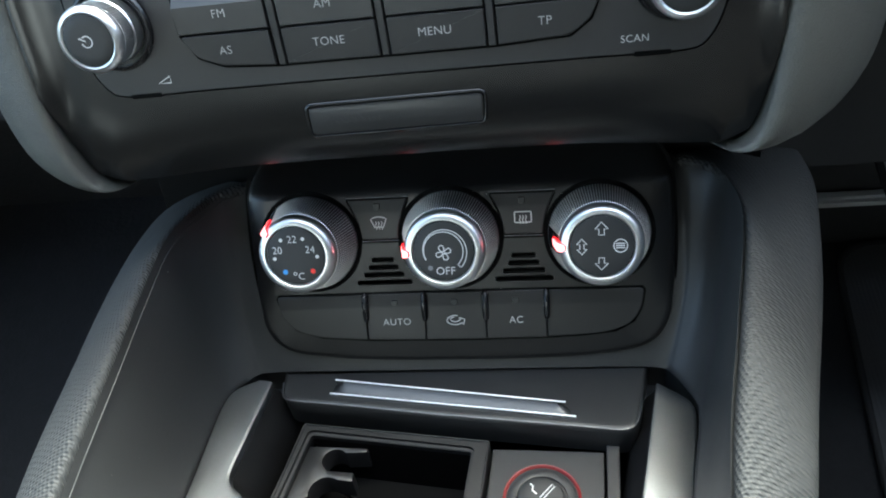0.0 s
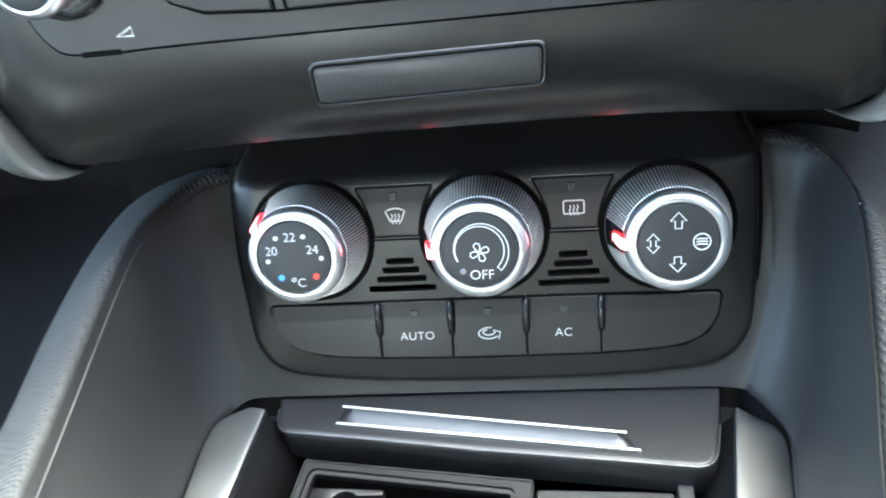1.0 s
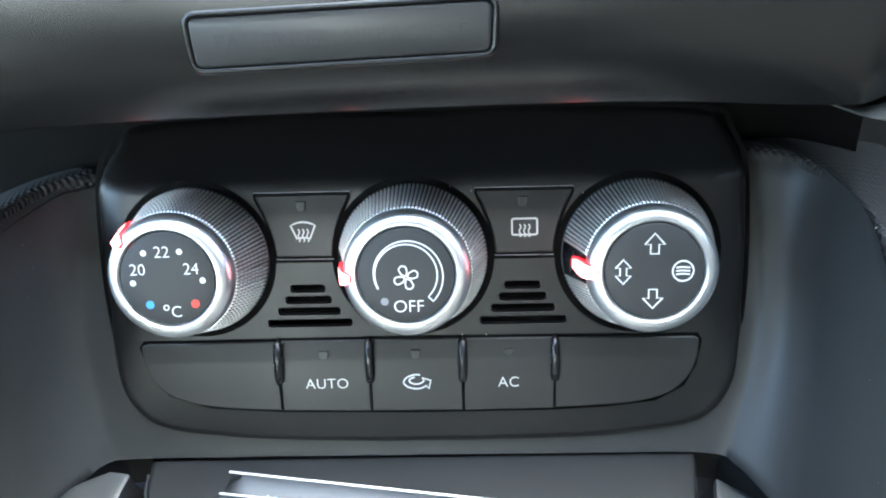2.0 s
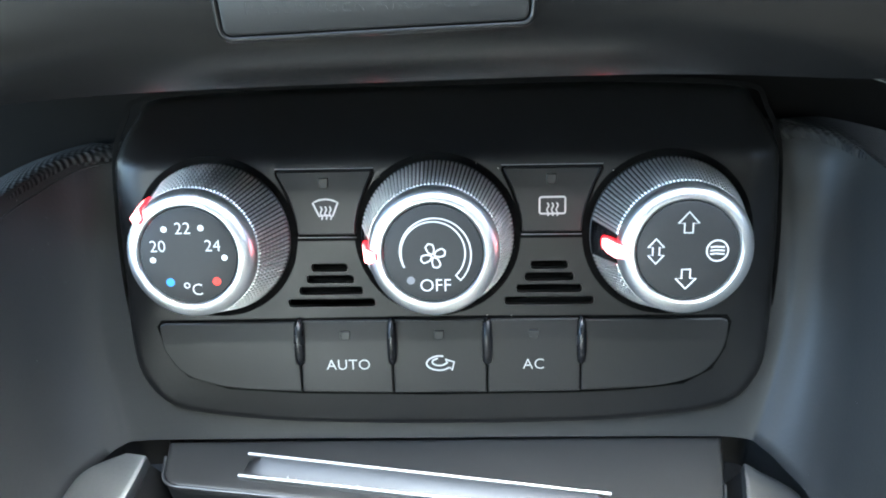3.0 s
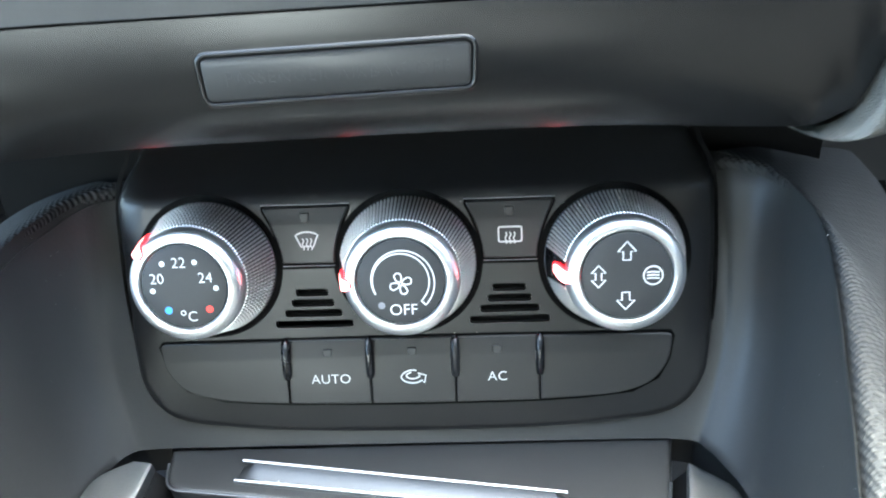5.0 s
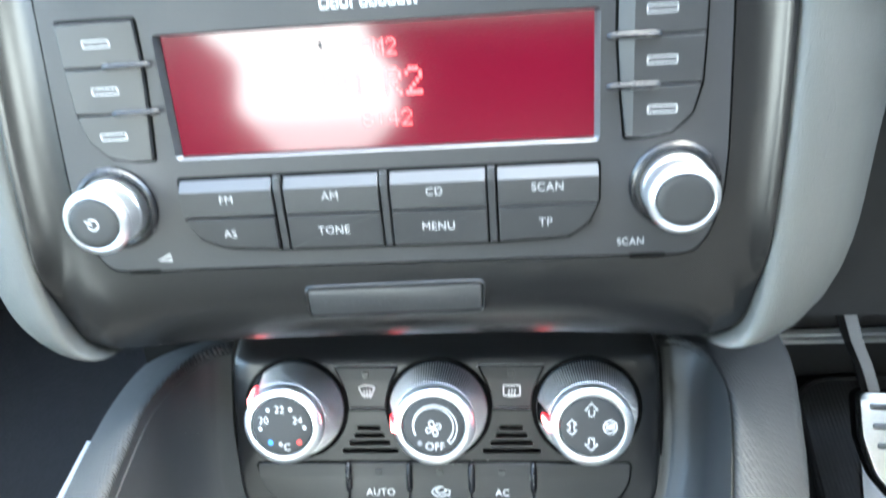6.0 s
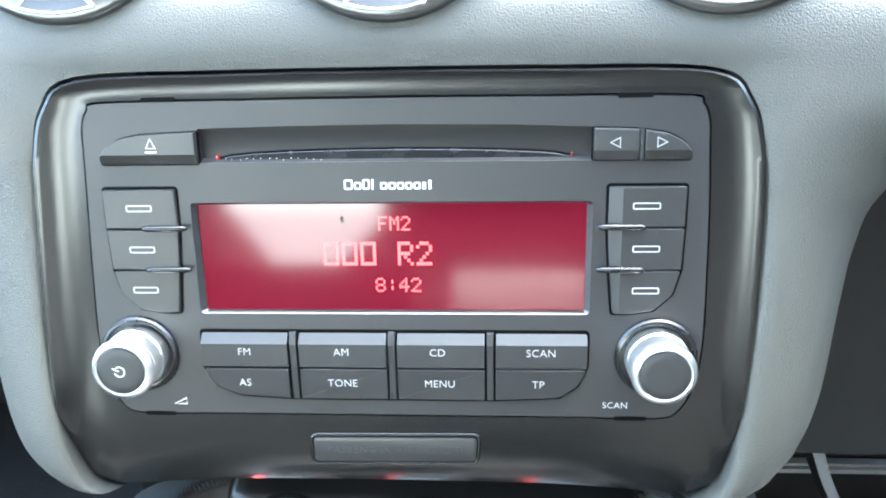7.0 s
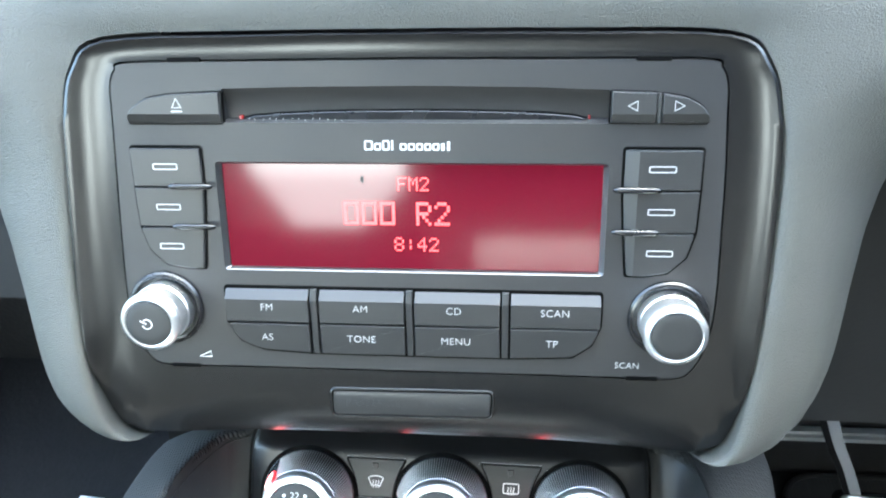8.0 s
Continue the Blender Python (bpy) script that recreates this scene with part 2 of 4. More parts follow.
def fold(bm, cuts, lift):
    """Cuts a part along the lines y = cut (or x = cut) and then raises its vertices by lift(x, y, z)."""
    for axis, at in cuts:
        co, no = ((0, at, 0), (0, 1, 0)) if axis == 'y' else ((at, 0, 0), (1, 0, 0))
        bmesh.ops.bisect_plane(bm, geom=bm.verts[:] + bm.edges[:] + bm.faces[:], dist=0.0005, plane_co=co, plane_no=no)
    for v in bm.verts:
        v.co.z += lift(v.co.x, v.co.y, v.co.z)
    return bm


def pierced(outer, holes, top, depth, skirt=True):
    """A flat plate with holes that go through it, from top down by depth. skirt: whether its outer edge goes down too."""
    bm = bmesh.new()
    edges, hole_edges = [], []
    for loop in [outer] + holes:
        vs = [bm.verts.new((*p[:2], top)) for p in loop]
        made = [bm.edges.new((a, b)) for a, b in zip(vs, vs[1:] + vs[:1])]
        edges += made
        if skirt or loop is not outer:
            hole_edges += made
    bmesh.ops.triangle_fill(bm, edges=edges, use_beauty=True, use_dissolve=False)
    made = bmesh.ops.extrude_edge_only(bm, edges=hole_edges)
    bmesh.ops.translate(bm, vec=(0, 0, -depth), verts=[g for g in made["geom"] if isinstance(g, bmesh.types.BMVert)])
    return bm


def lathe(profile, n=64, centre=(0, 0), start=False, end=False):
    rings = [[(centre[0] + r * math.cos(2 * math.pi * k / n), centre[1] + r * math.sin(2 * math.pi * k / n), h) for k in range(n)] for r, h in profile]
    return loft(rings, True, start, end)


def tube(line, r, n=10):
    """A round bar along a line."""
    pts = [Vector(p) for p in line]
    rings = []
    for i, p in enumerate(pts):
        d = (pts[min(i + 1, len(pts) - 1)] - pts[max(i - 1, 0)]).normalized()
        q = d.to_track_quat('Z', 'Y')
        rr = r[i] if isinstance(r, (list, tuple)) else r
        rings.append([p + q @ Vector((rr * math.cos(2 * math.pi * k / n), rr * math.sin(2 * math.pi * k / n), 0)) for k in range(n)])
    return loft(rings, True, True, True)


def ribbon(line, width, h, thick=0.08, closed=False):
    """A flat printed stroke along a line, standing a hair above the height h."""
    pts = [Vector(p[:2]) for p in line]
    n = len(pts)
    widths = width if isinstance(width, (list, tuple)) else [width] * n
    a, b = [], []
    for i, p in enumerate(pts):
        d = (pts[(i + 1) % n] - pts[i - 1]) if closed else (pts[min(i + 1, n - 1)] - pts[max(i - 1, 0)])
        d.normalize()
        s = Vector((-d.y, d.x)) * widths[i] / 2
        a.append(p + s)
        b.append(p - s)
    if closed:
        a.append(a[0]), b.append(b[0])
    return loft([[(*p, h) for p in a], [(*p, h + thick) for p in a], [(*p, h + thick) for p in b], [(*p, h) for p in b]], False)


def join(*bms):
    out = bmesh.new()
    for b in bms:
        me = bpy.data.meshes.new("temporary")
        b.to_mesh(me)
        b.free()
        out.from_mesh(me)
        bpy.data.meshes.remove(me)
    return out


def flat(poly, h, thick=0.08):
    poly = ccw(poly)
    return loft([[(*p, h) for p in poly], [(*p, h + thick) for p in poly]], True, False, True)


def disc(x, y, r, h, n=16, thick=0.08):
    return flat([(x + r * math.cos(2 * math.pi * k / n), y + r * math.sin(2 * math.pi * k / n)) for k in range(n)], h, thick)


def rect(x0, y0, x1, y1, r=0.0, n=4):
    return fillet([(x0, y0), (x1, y0), (x1, y1), (x0, y1)], r, n) if r else [Vector(p) for p in ((x0, y0), (x1, y0), (x1, y1), (x0, y1))]


def lettering(name, words, x, y, h, cap, material, parent, spread=1.0, bold=-0.04):
    """Printed words in the built-in font, centred on x and y, with capitals cap high."""
    cu = bpy.data.curves.new("words", 'FONT')
    cu.body, cu.size, cu.align_x = words, cap / 0.73, 'CENTER'
    cu.space_character = spread
    cu.offset = bold
    cu.resolution_u = 4
    cu.extrude = 0.04
    tmp = bpy.data.objects.new("words", cu)
    scene.collection.objects.link(tmp)
    me = bpy.data.meshes.new_from_object(tmp.evaluated_get(bpy.context.evaluated_depsgraph_get()))
    bpy.data.objects.remove(tmp)
    bpy.data.curves.remove(cu)
    bm = bmesh.new()
    bm.from_mesh(me)
    bpy.data.meshes.remove(me)
    bmesh.ops.translate(bm, vec=(x, y - cap / 2, h), verts=bm.verts)
    return part(name, bm, material, parent)

# ---- the large structure, in the dash's frame (x right, y away, z up the radio's face; millimetres) ----


def strip(lines, steps, material, name, parent, label="", across=4, smooth=50):
    """A smooth sheet through several lines of keys."""
    rows = [catmull(l, steps) for l in lines]
    cols = [catmull([r[i] for r in rows], across) for i in range(len(rows[0]))]
    return part(name, loft(cols, False), material, parent, label, smooth)


def mirrored(keys):
    """Keys given for the side x < 0, from the bottom middle upwards, continued round the other side."""
    return keys + [(-x, *rest) for x, *rest in keys[-2:0:-1]]


def fitted(keys, at):
    """Keys whose right half is drawn in by up to at, mostly low down; at < 0 pushes the upper right out."""
    out = []
    for x, *rest in keys:
        f = min(1.0, max(0.0, (60 - rest[-1]) / 70)) if at > 0 else min(1.0, max(0.0, rest[-1] / 60))
        out.append((x * (1 - at * f) if x > 0 else x, *rest))
    return out


# the padded dash with its pod round the radio: keys on the rim, on the pod's shoulder and on its outer edge
dash = thing("dashboard", DASH, "grey grained foam dashboard with a pod round the radio", "dashboard", "structure")
RIM = fitted(fitted(mirrored([(0, 44, -36), (-60, 40, -37), (-98, 18, -46), (-110, 4, -47.5), (-117.5, 0, -38.5), (-121, -1, -15), (-120.8, -0.6, 15), (-118.8, -0.6, 42),
                (-116.8, -0.6, 64), (-115.2, -0.6, 80), (-110.8, -0.6, 94), (-98.5, -0.6, 103.4), (-50, -0.6, 104.8), (0, -0.6, 105)]), 0.035), -0.014)
EDGE = mirrored([(0, 70, -38), (-70, 60, -38), (-104, 38, -46.5), (-123, 20, -49), (-137.5, 12, -42), (-145, 10, -24), (-148.5, 10, 15), (-151, 10, 38),
                 (-160, 14, 60), (-190, 20, 82), (-300, 40, 110), (-430, 90, 190), (-250, 112, 225), (0, 112, 230)])
# the driver's side of the pod falls away more steeply
for k, (x, y, z) in enumerate(EDGE):
    if x > 100 and z < 70:
        turned = min(1.0, (70 - z) / 30)
        EDGE[k] = (x + 0.11 * turned * (x - 35), y + 26 * turned, z)
BACK = mirrored([(0, 120, -38), (-70, 110, -39), (-102, 100, -42), (-122, 100, -42), (-136, 110, -38), (-141, 115, -20), (-146, 120, 15), (-150, 125, 38),
                 (-160, 128, 52), (-195, 132, 68), (-310, 160, 90), (-480, 190, 200), (-260, 240, 290), (0, 240, 300)])


def pod():
    rim, edge, back = (catmull(k, 5, True) for k in (RIM, EDGE, BACK))
    rings = [[p + Vector((0, 9, 0)) for p in rim], [p + Vector((0, 1.5, 0)) for p in rim]]
    for s in (0.0, 0.025, 0.07, 0.16, 0.3, 0.5, 0.72, 0.88, 0.97, 1.0):
        ring = []
        for a, b in zip(rim, edge):
            c = a.lerp(b, s)
            grown = min(1.0, (b - a).length / 60.0)
            c.y = a.y + (b.y - a.y) * s ** 2.2 - 2.4 * grown * min(1.0, s / 0.07) * (1 - s)
            ring.append(c)
        rings.append(ring)
    for s in (0.06, 0.25, 1.0):
        rings.append([b.lerp(c, s) for b, c in zip(edge, back)])
    return loft(rings)


part("dash_pad", pod(), M_PAD, dash, "grey grained foam skin", 60)

# the dark surround of the radio
FACE_OUT = fitted(mirrored([(0, -12), (-60, -12), (-88, -12.2), (-96, -9), (-100.5, 2), (-101.6, 16), (-100.4, 42), (-99.2, 62), (-98.2, 79), (-97.6, 87.6),
                            (-95.4, 92.6), (-90, 94.9), (-45, 95.3), (0, 95.5)]), -0.02)
BEZEL_OUT = fitted(fitted(mirrored([(0, -42.3), (-58, -42.8), (-97, -45.2), (-109, -44.6), (-117, -37), (-120.4, -14), (-120.2, 15), (-118.2, 42),
                             (-116.2, 64), (-114.6, 79), (-110.2, 93), (-98, 102.2), (-49, 103.6), (0, 103.9)]), 0.035), -0.014)
surround = thing("radio_surround", DASH @ pose(0, 0, 0, 90), "dark satin plastic bezel round the car radio", "dashboard trim")


def bezel():
    inner, outer = catmull(FACE_OUT, 5, True), catmull(BEZEL_OUT, 5, True)
    rings = [[(*(offset(ccw(inner), 0.7)[i]), -6) for i in range(len(inner))]]
    inn = offset(ccw(inner), 0.7)
    out = ccw(outer)
    for s in (0.0, 0.12, 0.3, 0.5, 0.68, 0.82, 0.92, 0.98, 1.0):
        ring = []
        for a, b in zip(inn, out):
            p = a.lerp(b, s)
            down = max(0.0, -b.y - 20) / 26 if a.y < -5 else 0.0
            depth = 6.5 + 1.5 * down
            # a shallow trough up to the rim at the sides and the top, rolling away under the lower lip
            low = min(1.0, max(0.0, (-6 - b.y) / 35))
            low = low * low * (3 - 2 * low)
            dish = -0.1 + min(1.0, (b - a).length / 20) * (2.8 * s ** 3 - 2.2 * s * (1 - s)) - 1.0 * max(0.0, (s - 0.92) / 0.08)
            ring.append((p.x, p.y, low * (-0.1 - depth * s ** 3.2) + (1 - low) * dish))
        rings.append(ring)
    rim_ring = rings[-1]
    for d, w in ((0.1, 1.2), (-0.8, 8), (-5, 22), (-9, 42)):
        grown = offset(out, d)
        rings.append([(p.x, p.y + (4 if w > 20 and p.y < -30 else 0), (q[2] if w < 2 else -6.6) - w) for p, q in zip(grown, rim_ring)])
    return loft(rings)


part("bezel", bezel(), M_BEZEL, surround, "", 40)
plate_line = fillet([(-29.0, -30.4), (27.6, -29.6), (28.2, -20.6), (-29.2, -21.2)], 1.6)
part("plate_gap", key_cap(offset(ccw(plate_line), 0.45), 0.02, -2, 0.1), M_BLACK, surround, "dark seam round the indicator plate")
part("plate_rim", loft([[(*p, 0.03) for p in offset(ccw(plate_line), 0.42)], [(*p, 0.30) for p in offset(ccw(plate_line), 0.75)], [(*p, 0.30) for p in offset(ccw(plate_line), 1.0)], [(*p, -0.3) for p in offset(ccw(plate_line), 1.5)]]), M_BEZEL, surround, "", 60)
plate = part("indicator_plate", key_cap(plate_line, 0.55, -2, 0.5), M_KEY, surround, "blank dark airbag indicator plate with faint lettering", 30)
lettering("faint_lettering", "PASSENGER AIRBAG OFF", -0.5, -25.4, 0.56, 2.9, M_FAINT, plate, 1.12)

# the console: one shell that runs from wing to wing behind the climate panel, and the padded braces on it
console = thing("center_console", DASH, "dark plastic centre console with padded side braces", "console", "structure")
SHELL = [((-108, -140, -146), (-104, -140, -152), (-96, -140, -163)), ((-107, -84, -118), (-102, -84, -138), (-95, -84, -159)),
         ((-104, -40, -97), (-100, -40, -126), (-94.6, -40, -154.5)), ((-103, 6, -79), (-99.5, -3, -116), (-94.6, -6, -150)),
         ((-102, 22, -76), (-98.5, 14, -114), (-93.4, 6, -147.5)), ((-98, 34, -74), (-94.5, 24.5, -112), (-90, 12.5, -147)),
         ((-91, 45, -71.5), (-89, 30, -111), (-84, 17.6, -144.2)), ((-80, 51, -71), (-80, 31, -111), (-76, 19.8, -144)),
         ((-40, 52, -70), (-40, 31, -111), (-40, 19.8, -144)), ((50, 52, -70), (50, 31, -111), (50, 19.5, -144.4)),
         ((90, 50, -70), (91, 31, -111), (84, 19.0, -144.8)), ((100, 46, -70.5), (98.5, 29, -111), (91, 15.4, -146)),
         ((107, 41, -72), (103.5, 24.5, -112), (95.4, 9, -148.2)), ((111.5, 30, -74), (106.5, 14, -114), (98, 2, -149)),
         ((112, 8, -78), (105, -4, -116), (98.2, -8, -150.5)), ((103, -32, -93), (98, -37, -123), (91.2, -40, -154.5)),
         ((94, -72, -112), (90, -78, -135), (84, -84, -159)), ((85, -140, -146), (82, -140, -154), (78, -140, -163))]
SEAM_L = [k[0] for k in SHELL[:8]]
SEAM_R = [k[0] for k in SHELL[:9:-1]]


def shell():
    rows = [catmull([k[i] for k in SHELL], 6) for i in range(3)]
    cols = []
    for t, m, f in zip(*rows):
        cols.append([t + Vector((0, 3, 3))] + catmull([t, m, f], 7) + [f + Vector((0, 0.6, -0.5)), f + Vector((0, 4, -1.0)), f + Vector((0, 6, -14))])
    return loft(cols, False)


part("shell", shell(), M_WING, console, "dark satin plastic wings and surround", 60)


def specks(surface, count, seed, size=0.16):
    """Pale dust that lies on a surface, scattered over the points of its mesh."""
    rnd = random.Random(seed)
    out = bmesh.new()
    for v in rnd.sample(range(len(surface.data.vertices)), count):
        p, n = surface.data.vertices[v].co * 1000, surface.data.vertices[v].normal
        r = size * rnd.uniform(0.5, 1.4)
        q = p + Vector((rnd.uniform(-1, 1), rnd.uniform(-1, 1), rnd.uniform(-1, 1))).cross(n)
        ring = [out.verts.new(q + Vector((r * math.cos(k * 1.256), 0, r * math.sin(k * 1.256))) + n * 0.05) for k in range(5)]
        tip = out.verts.new(q + n * (r + 0.1))
        for k in range(5):
            out.faces.new((ring[k], ring[(k + 1) % 5], tip))
    return out


tagged(part("dust", specks(bpy.data.objects["shell"], 70, 4), M_DUST, console, "pale dust specks"), kind="stuff")
# Black sheet added where the space under the radio lies in shade.
strip([[(-125, 60, -38), (-40, 60, -36), (40, 60, -36), (130, 60, -38)], [(-124, 58, -84), (-40, 56, -80), (40, 56, -80), (128, 58, -84)]], 4, M_BLACK, "closing_panel", console, "added black sheet for the shade under the radio")
RAIL_L = [(-127, -140, -147), (-128, -90, -125), (-129, -60, -113), (-130, -30, -104), (-131.5, -8, -98), (-133, 14, -93), (-133, 36, -88), (-129, 58, -83), (-118, 78, -80)]
RAIL_R = [(108, -140, -146), (114, -90, -125), (119, -66, -114), (126, -40, -107), (133, -16, -100), (139, 6, -94), (146, 37, -87), (150, 60, -83), (150, 80, -80)]


def brace(seam, outer, way):
    up = Vector((0, -0.25, 0.97))
    out = Vector((way, 0, 0))
    n = 48
    s, o = ([c[round(k * (len(c) - 1) / n)] for k in range(n + 1)] for c in (catmull(seam, 24), catmull(outer, 24)))
    lines = []
    for a, b in zip(s, o):
        lines.append([a - up * 3 - out * 0.2, a + up * 0.4 + out * 0.3, a.lerp(b, 0.05) + up * 2.8, a.lerp(b, 0.14) + up * 4.2, a.lerp(b, 0.34) + up * 4.4, a.lerp(b, 0.6) + up * 3.4,
                      a.lerp(b, 0.82) + up * 1.6, a.lerp(b, 0.95) - up * 0.4, b - up * 4, b - up * 12 - out * 1.0, b - up * 40 - out * 4, b - up * 110 - out * 8])
    return loft([list(l) for l in zip(*[catmull(l, 3) for l in lines])], False)


for seam, outer, way in ((SEAM_L, RAIL_L, -1), (SEAM_R, RAIL_R, 1)):
    part("brace", brace(seam, outer, way), M_RAIL, console, "padded grey brace with a woven grain", 60)
part("seam_piping", tube([p + Vector((1.3, -0.2, -1.0)) for p in catmull(SEAM_L, 6)], 0.25, 8), M_WING, console, "thin piping along the brace", 60)

# the aluminium trim round the ashtray well; its plane is that of the ashtray lid
WELLF = DASH @ pose(0, 0, -0.1495, 10)
trim = thing("console_trim", WELLF, "satin aluminium trim frame round the ashtray well", "trim")
TRIM = [((-75, 14.4), (-82, 15.6)), ((-75.4, 8), (-91, 10.6)), ((-76.3, 0), (-94, 2.5)), ((-77.5, -12), (-94.4, -12)), ((-79, -27), (-94.2, -30)), ((-78.4, -34), (-94.2, -48)),
        ((-73, -39.4), (-92, -75)), ((-64, -42), (-80, -92)), ((0, -46), (0, -98)), ((58, -50), (66, -98)), ((68, -48.5), (82, -84)), ((72, -44), (88, -55)), ((75, -32), (91.6, -36)),
        ((78.5, -15), (95.6, -15)), ((81.2, -2), (97.6, -1)), ((82.7, 5), (96, 5)), ((83.8, 10), (89, 10))]


def well_trim():
    a, b = ([p.to_3d() for p in catmull([k[i] for k in TRIM], 6)] for i in (0, 1))
    up = Vector((0, 0, 1))
    rings = []
    for s, h in ((0.0, -9), (0.0, 1.6), (0.025, 2.4), (0.06, 2.7), (0.10, 2.8), (0.3, 2.9), (0.6, 2.85), (0.88, 2.7), (0.96, 2.3), (1.0, 1.2), (1.0, -6)):
        rings.append([p.lerp(q, s) + up * (h - (4.0 * s if p.x > 0 else 0.0)) for p, q in zip(a, b)])
    rings = [[r[0] + Vector((0, 0.3, -0.5)), *r, r[-1] + Vector((0, 0.3, -0.5))] for r in rings]
    return loft([[r[0] - up * 6, *r[1:-1], r[-1] - up * 6] for r in rings], False)


part("trim_frame", well_trim(), M_TRIM, trim, "", 30)
well = [p.to_3d() for p in catmull([k[0] for k in TRIM], 6)]
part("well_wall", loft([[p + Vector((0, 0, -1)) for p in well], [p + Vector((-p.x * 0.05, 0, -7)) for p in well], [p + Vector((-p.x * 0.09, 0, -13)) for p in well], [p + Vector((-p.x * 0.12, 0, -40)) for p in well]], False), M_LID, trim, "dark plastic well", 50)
# Black sheet as the well's shaded depth.
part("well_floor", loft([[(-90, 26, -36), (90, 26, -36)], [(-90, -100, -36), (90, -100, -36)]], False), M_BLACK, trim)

# ---- the cabin that closes the place: floor, footwells, sides, roof; the glass openings stay open ----


def slab(name, x0, y0, z0, x1, y1, z1, material, label, category="", parent=None, kind="structure"):
    bm = bmesh.new()
    bmesh.ops.create_cube(bm, size=1000)
    for v in bm.verts:
        v.co = Vector(((x0 if v.co.x < 0 else x1) * 1000, (y0 if v.co.y < 0 else y1) * 1000, (z0 if v.co.z < 0 else z1) * 1000))
    bmesh.ops.bevel(bm, geom=bm.edges[:], offset=4, segments=2, affect='EDGES')
    ob = part(name, bm, material, parent)
    return tagged(ob, label, category or "car interior", "", kind)


# Walls and roof are unseen; their openings are set by the light let in.
slab("floor", -0.75, -1.75, -0.04, 0.75, 0.62, 0.079, M_CARPET, "black carpeted car floor")
slab("wall_front", -0.75, 0.42, 0.0, 0.75, 0.50, 0.78, M_CARPET, "dark carpeted bulkhead ahead of the footwells")
slab("wall_left", -0.78, -1.75, 0.0, -0.72, 0.5, 0.50, M_SHELL, "dark door lining")
slab("wall_right", 0.72, -1.75, 0.0, 0.78, 0.5, 0.92, M_SHELL, "dark door lining")
# Unseen blocker in the driver's window, to darken the pod's right side.
slab("wall_right_blocker", 0.72, -0.50, 0.82, 0.78, -0.04, 1.08, M_SHELL, "unseen dark slab that blocks light from the driver's window")
slab("wall_rear", -0.78, -1.80, 0.0, 0.78, -1.72, 0.80, M_SHELL, "dark rear trim below the rear window")
# Added to keep the display's right part from reflecting bright sky.
slab("wall_rear_blocker", -0.26, -1.80, 0.80, 0.44, -1.72, 1.22, M_SHELL, "unseen dark wall that limits the display's reflection")
slab("wall_rear_sill", 0.44, -1.80, 0.80, 0.78, -1.72, 0.90, M_SHELL, "dark rear trim under the window")
slab("wall_rear_sill", -0.78, -1.80, 0.80, -0.26, -1.72, 0.89, M_SHELL, "dark rear trim under the window")
# Unseen wedges that give the reflected rear opening slanting edges.
for corner in ([(-800, 790), (-570, 790), (-570, 950), (-800, 1215)], [(-250, 880), (-250, 1060), (-430, 880)]):
    tagged(part("pillar", loft([[(x, y, z) for x, z in corner] for y in (-1810, -1715)], True, True, True), M_SHELL), "unseen dark wedge that slants the rear opening's reflection", "car interior", "", "structure")
# Unseen pale panel, added for the soft band reflected in the display.
slab("wall_rear_reflector", -0.06, -1.70, 0.74, 0.30, -1.60, 0.90, M_LINER, "unseen pale panel reflected in the display's right half")
slab("ceiling", -0.78, -1.30, 1.22, 0.78, -0.16, 1.26, M_LINER, "pale grey woven roof lining")
# Unseen dark slab, added to cut the bright band from the display's top.
slab("ceiling_rear_blocker", -0.30, -1.80, 1.22, 0.78, -1.48, 1.26, M_SHELL, "unseen dark slab that darkens the display's reflection")
slab("pillar", -0.78, -0.62, 0.80, -0.70, -0.50, 1.24, M_LINER, "pale grey door pillar")
slab("wall_left_side", -0.78, -1.75, 0.64, -0.70, -1.38, 1.24, M_SHELL, "dark rear pillar trim")
slab("wall_left_sill", -0.78, -1.38, 0.64, -0.70, -0.62, 0.92, M_SHELL, "dark trim under the rear side window")
slab("wall_right_side", 0.70, -1.75, 0.78, 0.78, -0.62, 1.24, M_SHELL, "dark trim behind the driver's door")
slab("pillar", 0.70, -0.62, 0.80, 0.78, -0.50, 1.24, M_LINER, "pale grey door pillar")
slab("seat_back", -0.66, -0.98, 0.02, -0.10, -0.86, 0.80, M_SEAT, "dark cloth back of the passenger seat", "seat")
# Unseen seat back, its height set to keep rear light off the pod.
slab("seat_back", 0.15, -0.68, 0.02, 0.66, -0.56, 1.04, M_SEAT, "unseen dark seat back that blocks light from the right rear", "seat")
# Unseen glowing panels, added for the bright reflection in the display.
for z0, z1, power, what in ((0.0, 2.1, 0.34, "added dim glowing panel behind the car"), (2.1, 4.2, 0.60, "added bright glowing panel behind the car")):
    backdrop = slab("backdrop", -5.0, -6.1, z0, 5.0, -6.0, z1, glow("added rear glow", (0.98, 0.98, 0.98), power), what, "backdrop")
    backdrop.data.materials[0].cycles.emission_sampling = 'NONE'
# lower dash ahead of the knees and the dash top
slab("knee_panel", -0.72, 0.22, 0.40, -0.165, 0.30, 0.765, M_SHELL, "dark plastic lower dash panel", kind="structure")
slab("knee_panel", 0.165, 0.16, 0.357, 0.72, 0.30, 0.765, M_SHELL, "dark plastic lower dash panel", kind="structure")
slab("tunnel", -0.12, -0.1, 0.0, 0.12, 0.42, 0.34, M_CARPET, "black carpeted transmission tunnel")
